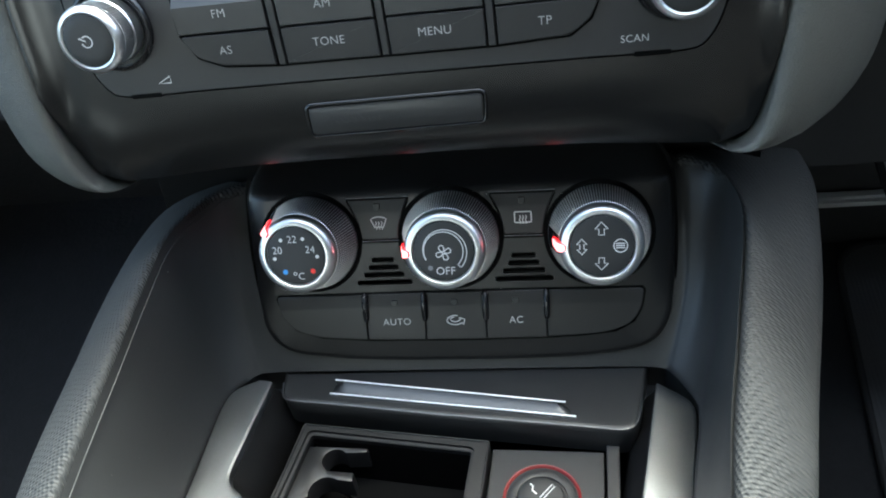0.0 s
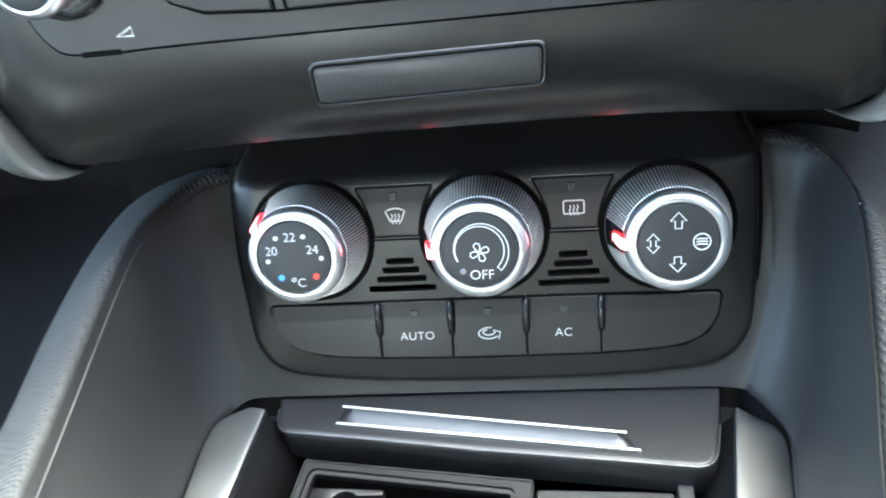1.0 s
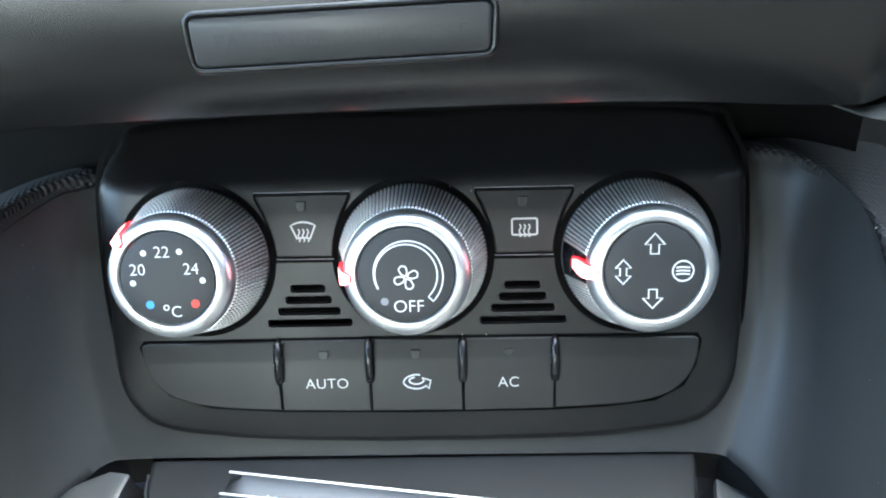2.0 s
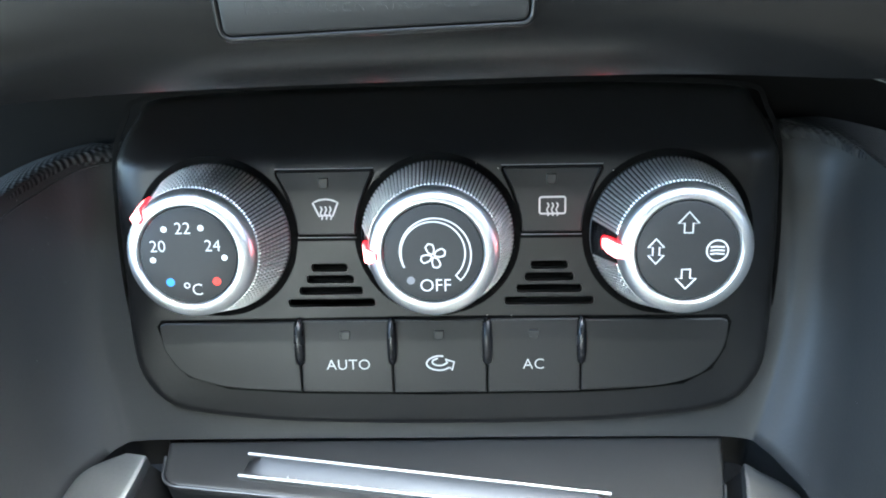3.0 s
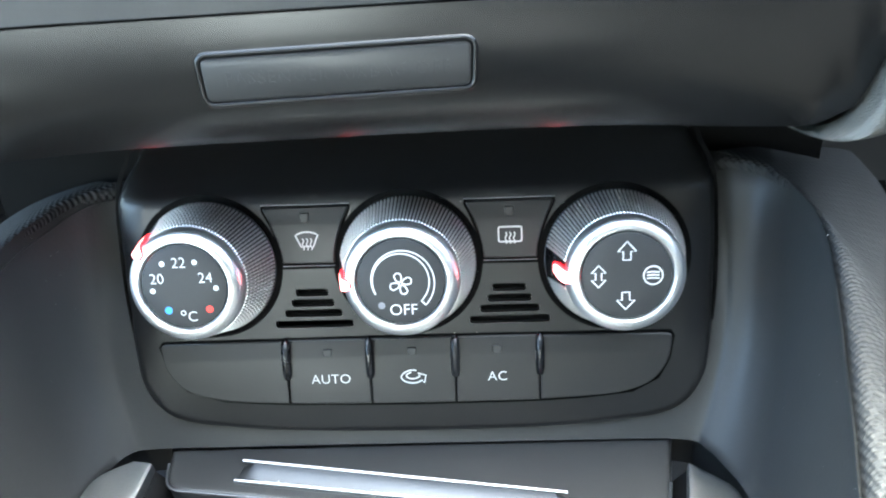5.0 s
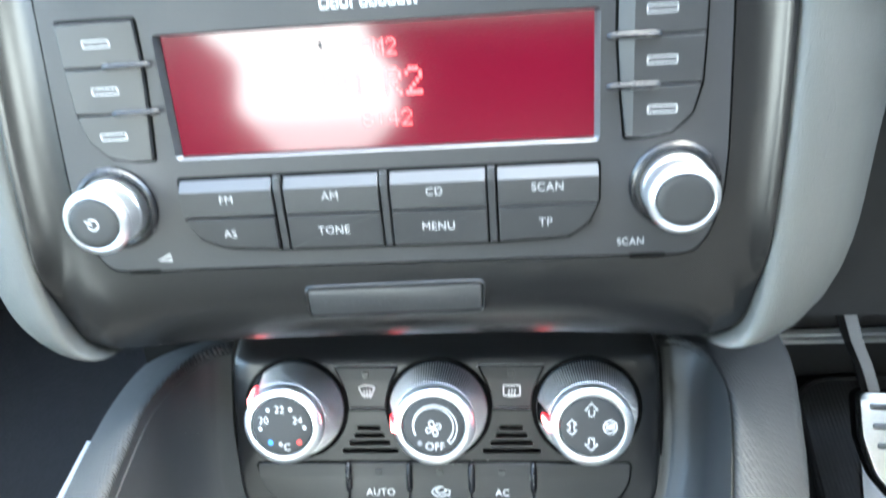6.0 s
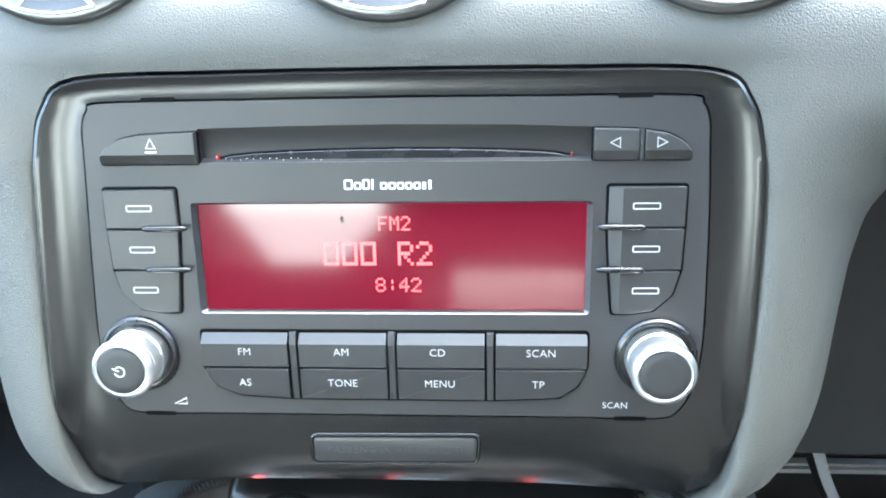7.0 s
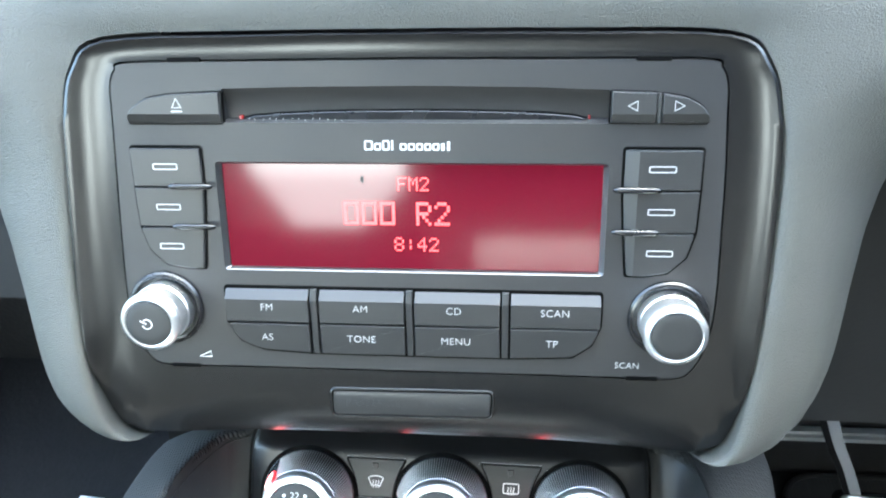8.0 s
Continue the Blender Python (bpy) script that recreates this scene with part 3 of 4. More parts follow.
slab("dash_top", -0.74, 0.26, 0.80, 0.74, 0.56, 0.84, M_SHELL, "dark dash top under the windscreen")

# ---- the car radio ----
RADIO = DASH @ pose(0, 0, 0, 90)
radio = thing("car_radio", RADIO, "dark grey double height car radio with a lit red display", "radio")

# CD recess and display opening go through the faceplate
CD_LINE = [(-60.4, 75.8), (64.6, 75.5), (64.6, 85.9), (40, 86.9), (3, 87.4), (-35, 87.2), (-60.2, 86.7)]
DISP = rect(-64.9, 24.6, 65.3, 62.7, 1.5)
face_line = ccw(catmull(FACE_OUT, 5, True))
part("faceplate", pierced(face_line, [ccw(CD_LINE), ccw(DISP)], 0.3, 6), M_FACE, radio)
part("seam", flat(offset(face_line, 0.9), -5.0, 0.1), M_BLACK, radio, "dark seam behind the faceplate")


def sheet(keys, x0, x1, n=24, arch=0.0):
    """A sheet between x0 and x1 with the profile keys (y, z), arched upwards in the middle."""
    cols = []
    for k in range(n + 1):
        x = x0 + (x1 - x0) * k / n
        a = arch * (1 - ((x - (x0 + x1) / 2) / ((x1 - x0) / 2)) ** 2)
        cols.append([(x, y + a * f, z) for y, z, f in keys])
    return loft(cols, False)


part("cd_recess", sheet([(88.0, 0.1, 0), (86.4, -0.9, 0.2), (84.2, -2.0, 0.5), (81.0, -2.9, 0.3), (78.4, -3.4, 0), (76.2, -3.6, 0)], -61, 65.2, arch=0.9), M_FACE, radio, "", 60)
lens = [(-55.6 + 114.4 * k / 24, 76.5 + 2.9 * (1 - (k / 12 - 1) ** 2) ** 0.5) for k in range(25)]
part("cd_slot", ribbon([(x, y + 0.1) for x, y in lens], 0.7, -3.15, 0.1), M_BLACK, radio, "dark loading slot")
part("cd_lip", key_cap([(58.8, 75.8), *lens[::-1], (-55.6, 75.8)], -1.9, -8, 0.5), M_LIP, radio, "glossy dark curved loading lip", 50)
part("cd_ledge", sheet([(76.9, -3.4, 0), (76.4, -1.7, 0), (75.0, 0.1, 0)], -61, 65.2), M_FACE, radio, "", 60)
for x, w, paint in ((-55.2, 0.4, M_SLOTRED), (58.6, 0.3, M_DARKRED)):
    part("slot_light", key_cap(rect(x - w, 76.6, x + w, 77.8), -1.7, -6, 0.2), paint, radio, "small red slot light")
part("dust", join(*[disc(-53 + 2.4 * k + random.random(), 76.3 + 0.6 * random.random(), 0.16, -1.5 + 0.1 * random.random(), 6) for k in range(14)]), M_DUST, radio, "pale dust on the slot ledge")

# display: chamfered silver frame, red glass, lit dots
inner = ccw(rect(-63.2, 25.5, 63.8, 61.9, 0.6))
outer = ccw(rect(-64.8, 24.7, 65.2, 62.6, 1.5))
part("display_frame", loft([[(*p, 0.45) for p in outer], [(*p, 0.1) for p in offset(outer, -0.35)], [(*p, -1.2) for p in inner], [(*p, -3.0) for p in inner]]), M_RIDGE2, radio, "thin silver chamfer", 20)
glass = part("display_glass", key_cap(offset(inner, 0.3), -1.8, -3, 0.1), M_GLASS, radio, "glossy dark red display glass")
DOTS = {'=': "11111 10001 10001 10001 10001 10001 11111", 'F': "11111 10000 10000 11110 10000 10000 10000", 'M': "10001 11011 10101 10101 10001 10001 10001", '2': "01110 10001 00001 00010 00100 01000 11111",
        'R': "11110 10001 10001 11110 10100 10010 10001", '8': "01110 10001 10001 01110 10001 10001 01110", ':': "00000 00100 00100 00000 00100 00100 00000",
        '4': "00010 00110 01010 10010 11111 00010 00010", ' ': "00000 " * 7}


def matrix(words, x, y, px, py, fat):
    bms = []
    for c in words:
        for j, row in enumerate(DOTS[c].split()):
            for i, on in enumerate(row):
                if on == '1':
                    bms.append(flat(rect(x + i * px, y - (j + fat) * py, x + (i + fat) * px, y - j * py), -1.79, 0.02))
        x += px * 6
    return join(*bms)


part("display_line", matrix("FM2", -3.6, 57.5, 0.62, 0.68, 0.9), M_DIGIT, glass, "lit red dots")
part("display_line", matrix("=== R2", -22.2, 49.0, 1.03, 1.16, 0.94), M_DIGIT, glass, "lit red dots in plain blocks and two characters")
part("display_line", matrix("8:42", -5.2, 36.6, 0.66, 0.70, 0.9), M_DIGIT, glass, "lit red dots")
part("smudge", flat([(-16.2, 56.6), (-15.4, 55.2), (-14.9, 56.0), (-15.0, 57.4), (-15.6, 57.8)], -1.78, 0.02), M_FACE, glass, "small dark smudge")

# maker's mark above the display, as plain blocks
mark = []
x = -13.8
for w, h in ((2.8, 3.2), (2.3, 2.4), (2.3, 3.3), (1.0, 3.3), (0, 0), (2.2, 2.3), (2.3, 2.3), (2.2, 2.3), (2.2, 2.3), (2.2, 2.3), (1.5, 2.3), (1.3, 2.9)):
    if not w:
        x += 1.5
        continue
    body = rect(x + 0.25, 67.05, x + w - 0.25, 66.8 + h - 0.25, 0.3)
    mark.append(ribbon(body, 0.5, 0.31, closed=True) if w > 1.8 else flat(rect(x + 0.15, 66.8, x + w - 0.25, 66.8 + h), 0.31))
    x += w + 0.45
for m in mark:
    part("mark_block", m, M_WHITE, radio, "white plain block of the maker's mark")


# Black rim, grown wider than the gap to paint in the buttons' shadow line.
def gap(poly, parent, grow=0.45, top=0.36):
    part("gap", key_cap(offset(ccw(poly), grow), top, -1, 0.1), M_BLACK, parent, "black rim for the shaded gap round the buttons")


# two rows of four buttons: the upper row rolls back at its top
ROWS4 = [(-65.4, -35.6), (-31.8, -2.0), (1.6, 31.0), (34.6, 64.8)]
WORDS = (("FM", "AS"), ("AM", "TONE"), ("CD", "MENU"), ("SCAN", "TP"))
gap(fillet([(-65.4, 18.4), (-65.4, 5.5), (-61.0, -1.6), (-53, -4.8), (-35, -5.9), (34, -5.9), (56, -4.8), (62, -0.4), (64.9, 6.5), (64.9, 18.4)], 1.0), radio, 0.8)
for k, (x0, x1) in enumerate(ROWS4):
    up_line = fillet([(x0, 6.2), (x1, 6.2), (x1, 18.4), (x0, 18.4)], [0.3, 0.3, 1.6 if k == 3 else 0.4, 1.6 if k == 0 else 0.4])
    bm = fold(key_cap(up_line, 2.8, 0, 0.3), [('y', 14.6)], lambda x, y, z: (-0.74 * (y - 14.6) if y > 14.6 else -0.03 * (14.4 - y)) if z > 1 else 0)
    b = part("button", bm, M_KEY, radio, "", 12)
    lettering("word", WORDS[k][0], (-50.4, -17.2, 15.2, 49.6)[k], 12.0, 2.80, 2.7, M_PRINT, b, 1.05)
    if k == 0:
        low = fillet([(-35.8, 5.5), (-65.2, 5.6), (-61.0, -1.4), (-53, -4.5), (-35.8, -5.6)], [0.3, 1, 6, 6, 0.3])
    elif k == 3:
        low = fillet([(34.6, 5.7), (34.6, -5.6), (56, -4.6), (62, -0.2), (64.7, 5.9)], [0.3, 0.3, 6, 6, 1])
    else:
        low = rect(x0, -5.7, x1, 5.6, 0.4)
    bm = fold(key_cap(low, 2.6, 0, 0.35), [], lambda x, y, z: -0.07 * (5.6 - y) if z > 1 else 0)
    b = part("button", bm, M_KEY, radio, "", 20)
    lettering("word", WORDS[k][1], (-51, -17.3, 15.8, 48.8)[k], 0.6, 2.42, 2.7, M_PRINT, b, 1.05)
for x in (-33.7, -0.2, 32.8):
    bm = fold(key_cap(rect(x - 1.15, -5.8, x + 1.15, 18.5, 0.2), 1.5, 0, 0.3), [('y', 14.4)], lambda x, y, z: 1.3 - 0.25 * (y - 14.4) if z > 0.9 and y > 14.3 else 0)
    part("divider", bm, M_KEY, radio, "dark divider bar with a pale top", 12)

# soft keys beside the display, three on each side, with bright fins between them
for side in (-1, 1):
    whole = [(69.6, 67.6), (93.8, 67.6), (93.8, 54), (93.4, 40), (91.0, 31.8), (85.4, 26.4), (78, 25.2), (72.0, 25.2), (70.6, 40), (69.6, 54)]
    gap([(side * x + 0.4, y) for x, y in fillet(whole, 0.8)], radio, 0.7)
    for lines, mark_y in (([(69.8, 67.3), (93.6, 67.3), (93.5, 54.5), (69.6, 54.5)], 61.3), ([(69.6, 54.0), (93.5, 54.0), (93.1, 40.6), (70.6, 40.6)], 47.4),
                          ([(70.6, 40.1), (93.0, 40.1), (90.8, 32.0), (85.2, 26.7), (78, 25.5), (72.1, 25.5)], 33.5)):
        poly = fillet([(side * x + 0.4, y) for x, y in lines], [0.5] * 4 if len(lines) == 4 else [0.5, 1, 4, 5, 4, 0.8])
        bend, slope = (75.3, -0.12) if side < 0 else (74.0, -0.42)
        bm = fold(key_cap(poly, 2.2, 0, 0.35), [('x', side * bend + 0.4)], lambda x, y, z: slope * (bend - abs(x - 0.4)) if z > 1 and abs(x - 0.4) < bend else 0)
        b = part("soft_key", bm, M_KEY, radio, "", 10)
        cx = side * (81.6 + (61.3 - mark_y) * 0.03) + 0.2
        part("outline_mark", ribbon(rect(cx - 4.1, mark_y - 0.9, cx + 4.1, mark_y + 0.9, 0.4), 0.36, 2.2, closed=True), M_PRINT, b)
    for y in (54.6, 40.6):
        line = [(side * x + 0.4, y, h) for x, h in ((66.4, 1.8), (66.9, 2.2), (68, 2.5), (74, 2.6), (79.6, 2.6), (80.8, 2.5), (81.4, 2.1))]
        part("fin", tube(line, [0.4, 0.85, 1.05, 1.05, 1.05, 0.85, 0.4], 16), M_LIP, radio, "glossy dark raised fin", 60)

# eject key and track keys beside the CD slot
for poly, marks in ((fillet([(-92.6, 75.4), (-60.6, 75.5), (-60.6, 85.8), (-78, 85.1), (-85.6, 83.8), (-90.6, 80.8), (-92.8, 77.4)], [1, 0.4, 0.4, 12, 8, 6, 3], 8), "eject"),
                    (fillet([(64.8, 75.8), (78.6, 75.7), (78.6, 85.2), (64.8, 85.7)], [0.4, 0.3, 0.3, 0.4]), "back"),
                    (fillet([(80.4, 75.7), (94.8, 75.6), (95.0, 77.6), (92.6, 81.2), (87.5, 83.8), (80.4, 85.0)], [0.3, 1, 3, 7, 9, 0.3], 8), "on")):
    gap(poly, radio, 0.4)
    bm = fold(key_cap(poly, 2.8, 0, 0.35), [('y', 78.8)], lambda x, y, z: -0.55 * (78.8 - y) if z > 1 and y < 78.8 else -0.03 * (y - 78.8) if z > 1 else 0)
    b = part("key", bm, M_KEY, radio, "", 18)
    if marks == "eject":
        part("eject_mark", join(ribbon([(-76.4, 80.9), (-73.4, 80.9), (-74.9, 83.9)], 0.5, 2.74, closed=True), ribbon([(-76.8, 79.7), (-73.0, 79.7)], 0.5, 2.78)), M_PRINT, b)
    else:
        cx, s = (71.3, -1) if marks == "back" else (85.4, 1)
        part("track_mark", ribbon([(cx - 1.4 * s, 79.8), (cx + 1.5 * s, 81.3), (cx - 1.4 * s, 82.8)], 0.5, 2.76, closed=True), M_PRINT, b)
part("key_divider", key_cap(rect(78.9, 75.8, 80.1, 85.0, 0.3), 2.3, 0, 0.3), M_KEY, radio, "", 20)

# dark unlocking slots on the seam
for x, y in ((-72.0, 96.0), (77.2, 95.4), (-83.0, -12.4), (80.0, -12.4)):
    part("unlock_slot", key_cap(rect(x - 5.4, y - 0.8, x + 5.4, y + 0.7, 0.4), 0.42, -2, 0.1), M_BLACK, radio, "dark unlocking slot")
part("volume_mark", ribbon([(-77.6, -8.8), (-73.2, -8.8), (-73.2, -6.6)], 0.45, 0.31, closed=True), M_WHITE, radio)
lettering("word", "SCAN", 74.8, -7.6, 0.31, 2.3, M_WHITE, radio, 1.05)

# the two turning knobs
for x, y, lit in ((-87.6, 10.0, True), (87.4, 10.0, False)):
    part("knob_collar", lathe([(13.6, 0.2), (13.5, 1.2), (12.9, 1.9), (12.2, 2.1), (12.0, 1.4), (11.6, 1.3)], 64, (x, y)), M_LIP, radio, "raised glossy dark collar", 30)
    knob = part("knob", lathe([(10.3, 0.6), (10.3, 5.4), (9.9, 6.0), (9.9, 12.0), (10.1, 12.4)], 72, (x, y)), M_ALU, radio, "satin metal knob", 24)
    part("knob_ring", lathe([(10.1, 12.4), (10.35, 12.7), (10.4, 13.4), (10.1, 14.5), (9.4, 15.3), (8.6, 15.8), (8.1, 15.5), (8.0, 15.0)], 72, (x, y)), M_ALU, knob, "bright satin aluminium ring", 40)
    part("knob_grip", join(*[key_cap([(x + r * math.cos(a + d), y + r * math.sin(a + d)) for r, d in ((9.7, -0.03), (10.05, -0.03), (10.05, 0.03), (9.7, 0.03))], 11.8, 6.2, 0.05) for a in [k * math.pi / 36 for k in range(72)]]), M_ALU, knob)
    part("knob_cap", lathe([(7.95, 15.0), (7.95, 15.5), (7.6, 15.7), (5, 15.75), (0.6, 15.8)], 48, (x, y), end=True), M_CAP, knob, "dark cap", 30)
    if lit:
        arc = [(x - 0.3 + 1.7 * math.cos(a), y - 0.2 + 1.7 * math.sin(a)) for a in [math.radians(135 - k * 15) for k in range(21)]]
        part("power_mark", join(ribbon(arc, 0.34, 15.78), ribbon([(x - 2.7, y + 1.0), (x - 0.5, y - 0.1)], 0.36, 15.78)), M_WHITE, knob)

# ---- the climate control panel ----
CLIMATE = DASH @ pose(0.00618, 0.02532, -0.11194, 76.27, 0.69, -0.05)
climate = thing("climate_control", CLIMATE, "dark climate control panel with three aluminium dials", "climate control")
OUT = mirrored([(0, -28.2), (-36, -27.6), (-57.5, -26.0), (-74.6, -22.6), (-82.6, -13.4), (-84.8, 0), (-85.8, 14), (-85.6, 30), (-84.4, 46), (-80.5, 55), (-75, 60), (-40, 62), (0, 62)])
out_line = ccw(catmull([(x + 1.2, y, 0) for x, y in OUT], 4, True))
SLOTS = []
for cx in (-28, 28.6):
    for y, w in ((16.4, 4.7), (13.3, 6.2), (10.2, 8.35), (6.9, 11.4)):
        SLOTS.append(rect(cx - w, y - 1.1, cx + w, y + 1.1, 0.9, 4))


def panel_roll(x, y, z):
    """The panel's upper end rolls back under the radio."""
    u = max(0.0, y - 42.5)
    return -0.11 * min(u, 3.5) ** 2 - 0.77 * max(0.0, u - 3.5)


front = offset(out_line, -2.4)
bm = pierced(front, [ccw(s) for s in SLOTS], 0.0, 2.2, False)
bm = join(bm, loft([[(*p, 0) for p in front], [(*p, -0.25) for p in offset(out_line, -1.3)], [(*p, -0.9) for p in offset(out_line, -0.4)], [(*p, -2.2) for p in out_line], [(*p, -9) for p in out_line]]))
bmesh.ops.remove_doubles(bm, verts=bm.verts, dist=0.01)
for at in (41, 42.5, 44, 45.5, 47, 48.5, 50, 51.5, 53, 55, 57):
    bmesh.ops.bisect_plane(bm, geom=bm.verts[:] + bm.edges[:] + bm.faces[:], dist=0.0005, plane_co=(0, at, 0), plane_no=(0, 1, 0))
for at in (-84, -82, -80, -78, -76, -74, 76, 78, 80, 82, 84, 86):
    bmesh.ops.bisect_plane(bm, geom=bm.verts[:] + bm.edges[:] + bm.faces[:], dist=0.0005, plane_co=(at, 0, 0), plane_no=(1, 0, 0))
for v in bm.verts:
    side = max(0.0, abs(v.co.x - 1.2) - 74.5) * min(1.0, max(0.0, (v.co.y + 16) / 26))
    v.co.z += panel_roll(*v.co) - 0.03 * side * side
part("panel", bm, M_PANEL, climate, "", 35)
# Black sheet that gives the slots their shaded depth.
part("slot_backing", flat(rect(-42, 4, 42, 19), -6, 0.1), M_BLACK, climate, "black sheet for the shaded space behind the air slots")
part("panel_seam", ribbon(offset(out_line, 0.35), 1.3, -5.2, 0.2, True), M_BLACK, climate, "dark seam round the panel")

# lower row of five keys with fins between
low = [(-74.6, 0.6), (-73.6, 1.9), (0, 2.4), (73.8, 2.0), (74.7, 0.6), (73.6, -6.2), (70.6, -11.8), (63.5, -15.8), (50.3, -17.3), (36.7, -18.0), (0, -18.4), (-37, -17.9), (-57, -16.6), (-68, -13.0), (-72.9, -6.2)]
part("gap", key_cap(offset(ccw(low), 0.65), 0.08, -1, 0.1), M_BLACK, climate, "dark gap round the keys")
CUT = [(-74.4, -37.2), (-36.75, -12.65), (-12.25, 12.25), (12.65, 36.65), (37.1, 74.4)]


def low_y(x):
    for (xa, ya), (xb, yb) in zip(low[5:], low[6:]):
        if xb <= x <= xa:
            return ya + (yb - ya) * (x - xa) / (xb - xa)
    return -6.0


for k, (x0, x1) in enumerate(CUT):
    if k in (1, 2, 3):
        poly = fillet([(x0, 2.2), (x0, low_y(x0) + 0.3), (x1, low_y(x1) + 0.3), (x1, 2.2)], 0.3)
    elif k == 0:
        poly = [(x1, -17.5), (x1, 1.9), (-72.8, 1.8), (-74.2, 1.2)] + catmull([(-74.4, 0.2, 0), (-73.4, -5, 0), (-71.0, -9.6, 0), (-66.6, -13.4, 0), (-58, -16.0, 0), (-48, -17.0, 0), (x1, -17.5, 0)], 4)[:-1]
    else:
        poly = [(74.2, 1.2), (72.8, 1.8), (x0, 1.9), (x0, -17.5)] + catmull([(x0, -17.5, 0), (48, -17.0, 0), (59, -16.0, 0), (67.2, -13.4, 0), (71.4, -9.6, 0), (73.6, -5, 0), (74.4, 0.2, 0)], 4)[1:]
    bm = fold(key_cap(poly, 1.5, -1, 0.35), [('y', -3.8), ('y', -2.6)], lambda x, y, z: (-0.17 * (y + 3.8) if y > -3.8 else -0.01 * (-3.8 - y)) if z > 0.5 else 0)
    b = part("key", bm, M_KEYC, climate, "", 12)
    if k in (1, 2, 3):
        cx = (x0 + x1) / 2
        part("key_lamp", key_cap(fillet([(cx - 1.35, -0.6), (cx - 1.2, -2.9), (cx + 1.2, -2.9), (cx + 1.35, -0.6)], [0.3, 0.9, 0.9, 0.3]), 1.55, 0.4, 0.25), M_KEY, b, "small unlit key lamp")
    if k == 1:
        lettering("word", "AUTO", -24.2, -9.7, 1.46, 3.0, M_WHITE, b, 1.05)
    elif k == 3:
        lettering("word", "AC", 24.6, -9.8, 1.46, 3.0, M_WHITE, b, 1.05)
    elif k == 2:
        sweep = catmull([(1.1, 2.1, 0), (-0.7, 2.1, 0), (-2.6, 1.3, 0), (-3.4, 0.0, 0), (-2.5, -1.2, 0), (-0.6, -1.8, 0), (1.2, -1.7, 0), (2.7, -1.0, 0)], 4)
        back = catmull([(2.1, 0.3, 0), (0.9, -0.4, 0), (-0.4, -0.5, 0), (-1.5, -0.1, 0), (-1.9, 0.5, 0), (-1.4, 1.1, 0), (-0.4, 1.5, 0)], 4)
        bent = [(p.x - 0.1, p.y - 9.7) for p in sweep] + [(3.2, -11.6), (3.8, -9.2), (1.4, -8.5)] + [(p.x - 0.1, p.y - 9.7) for p in back]
        part("recirculation_mark", ribbon(bent, 0.40, 1.46), M_WHITE, b)
for x in (-36.9, -12.4, 12.5, 36.9):
    part("fin", join(tube([(x, 2.6, 0.4), (x, 1.8, 1.6), (x, -2, 2.2), (x, -7, 2.2), (x, -8.8, 1.8), (x, -9.6, 0.6)], [0.6, 1.15, 1.3, 1.3, 1.15, 0.6], 14)), M_LIP, climate, "glossy black fin", 60)

tagged(part("dust", join(*[disc(random.uniform(-70, 70), random.choice((random.uniform(40, 43), random.uniform(-23, 22))), random.uniform(0.08, 0.17), 0.02, 5) for k in range(16)]), M_DUST, climate, "pale dust specks"), kind="stuff")

# heated screen keys between the dials
for cx, rear in ((-27.9, False), (29.2, True)):
    poly = fillet([(cx - 12.4, 41.6), (cx - 10.2, 37.0), (cx - 8.6, 32.4), (cx - 7.8, 28.8), (cx - 7.5, 25.3), (cx + 7.3, 25.2), (cx + 7.6, 28.8), (cx + 8.4, 32.4), (cx + 10.1, 37.0), (cx + 12.3, 41.5)], [0.8, 6, 6, 6, 0.6, 0.6, 6, 6, 6, 0.8], 4)
    part("gap", key_cap(offset(ccw(poly), 0.75), 0.08, -1, 0.1), M_BLACK, climate, "dark gap round the key")
    bm = fold(key_cap(poly, 1.1, -1, 0.35), [('y', 36.4)], lambda x, y, z: -0.12 * (y - 36.4) if z > 0.4 and y > 36.4 else 0)
    b = part("key", bm, M_KEYC, climate, "", 12)
    # Grey ribbons paint the highlights along the key's upper and lower edges.
    part("edge_highlight", join(ribbon([(cx - 12.6, 42.2), (cx + 12.5, 42.1)], 0.22, 0.0, 0.3), ribbon([(cx - 7.6, 24.5), (cx + 7.4, 24.4)], 0.2, 0.0, 0.3)), M_GREY, b, "painted highlight along the key's edge")
    part("groove", ribbon([(cx - 9.6, 23.9), (cx + 9.4, 23.8)], 0.7, 0.0, 0.06), M_BLACK, climate, "dark groove under the key")
    part("key_lamp", key_cap(fillet([(cx - 1.6, 39.9), (cx - 1.4, 37.2), (cx + 0.9, 37.2), (cx + 1.1, 39.9)], [0.4, 1.0, 1.0, 0.4]), 1.2, -0.4, 0.25), M_KEYC, b, "small unlit key lamp")
    yy = 32.0
    if rear:
        frame_line = ribbon(rect(cx - 3.2, yy - 2.1, cx + 3.2, yy + 2.1, 0.6), 0.45, 1.1, closed=True)
    else:
        top_arc = [(cx + 3.2 * u, yy + 2.5 - 0.9 * u * u) for u in [-1 + 0.25 * i for i in range(9)]]
        bot_arc = [(cx - 1.7 * u, yy - 1.6 - 0.3 * u * u) for u in [-1 + 0.5 * i for i in range(5)]]
        frame_line = ribbon(top_arc + bot_arc, 0.45, 1.1, closed=True)
    waves = [ribbon([(cx + dx + 0.24 * math.sin(i * 1.25), yy - 2.7 + i * 0.42) for i in range(9)], 0.36, 1.12) for dx in (-1.15, 0, 1.15)]
    part("screen_mark", join(frame_line, *waves), M_WHITE, b)

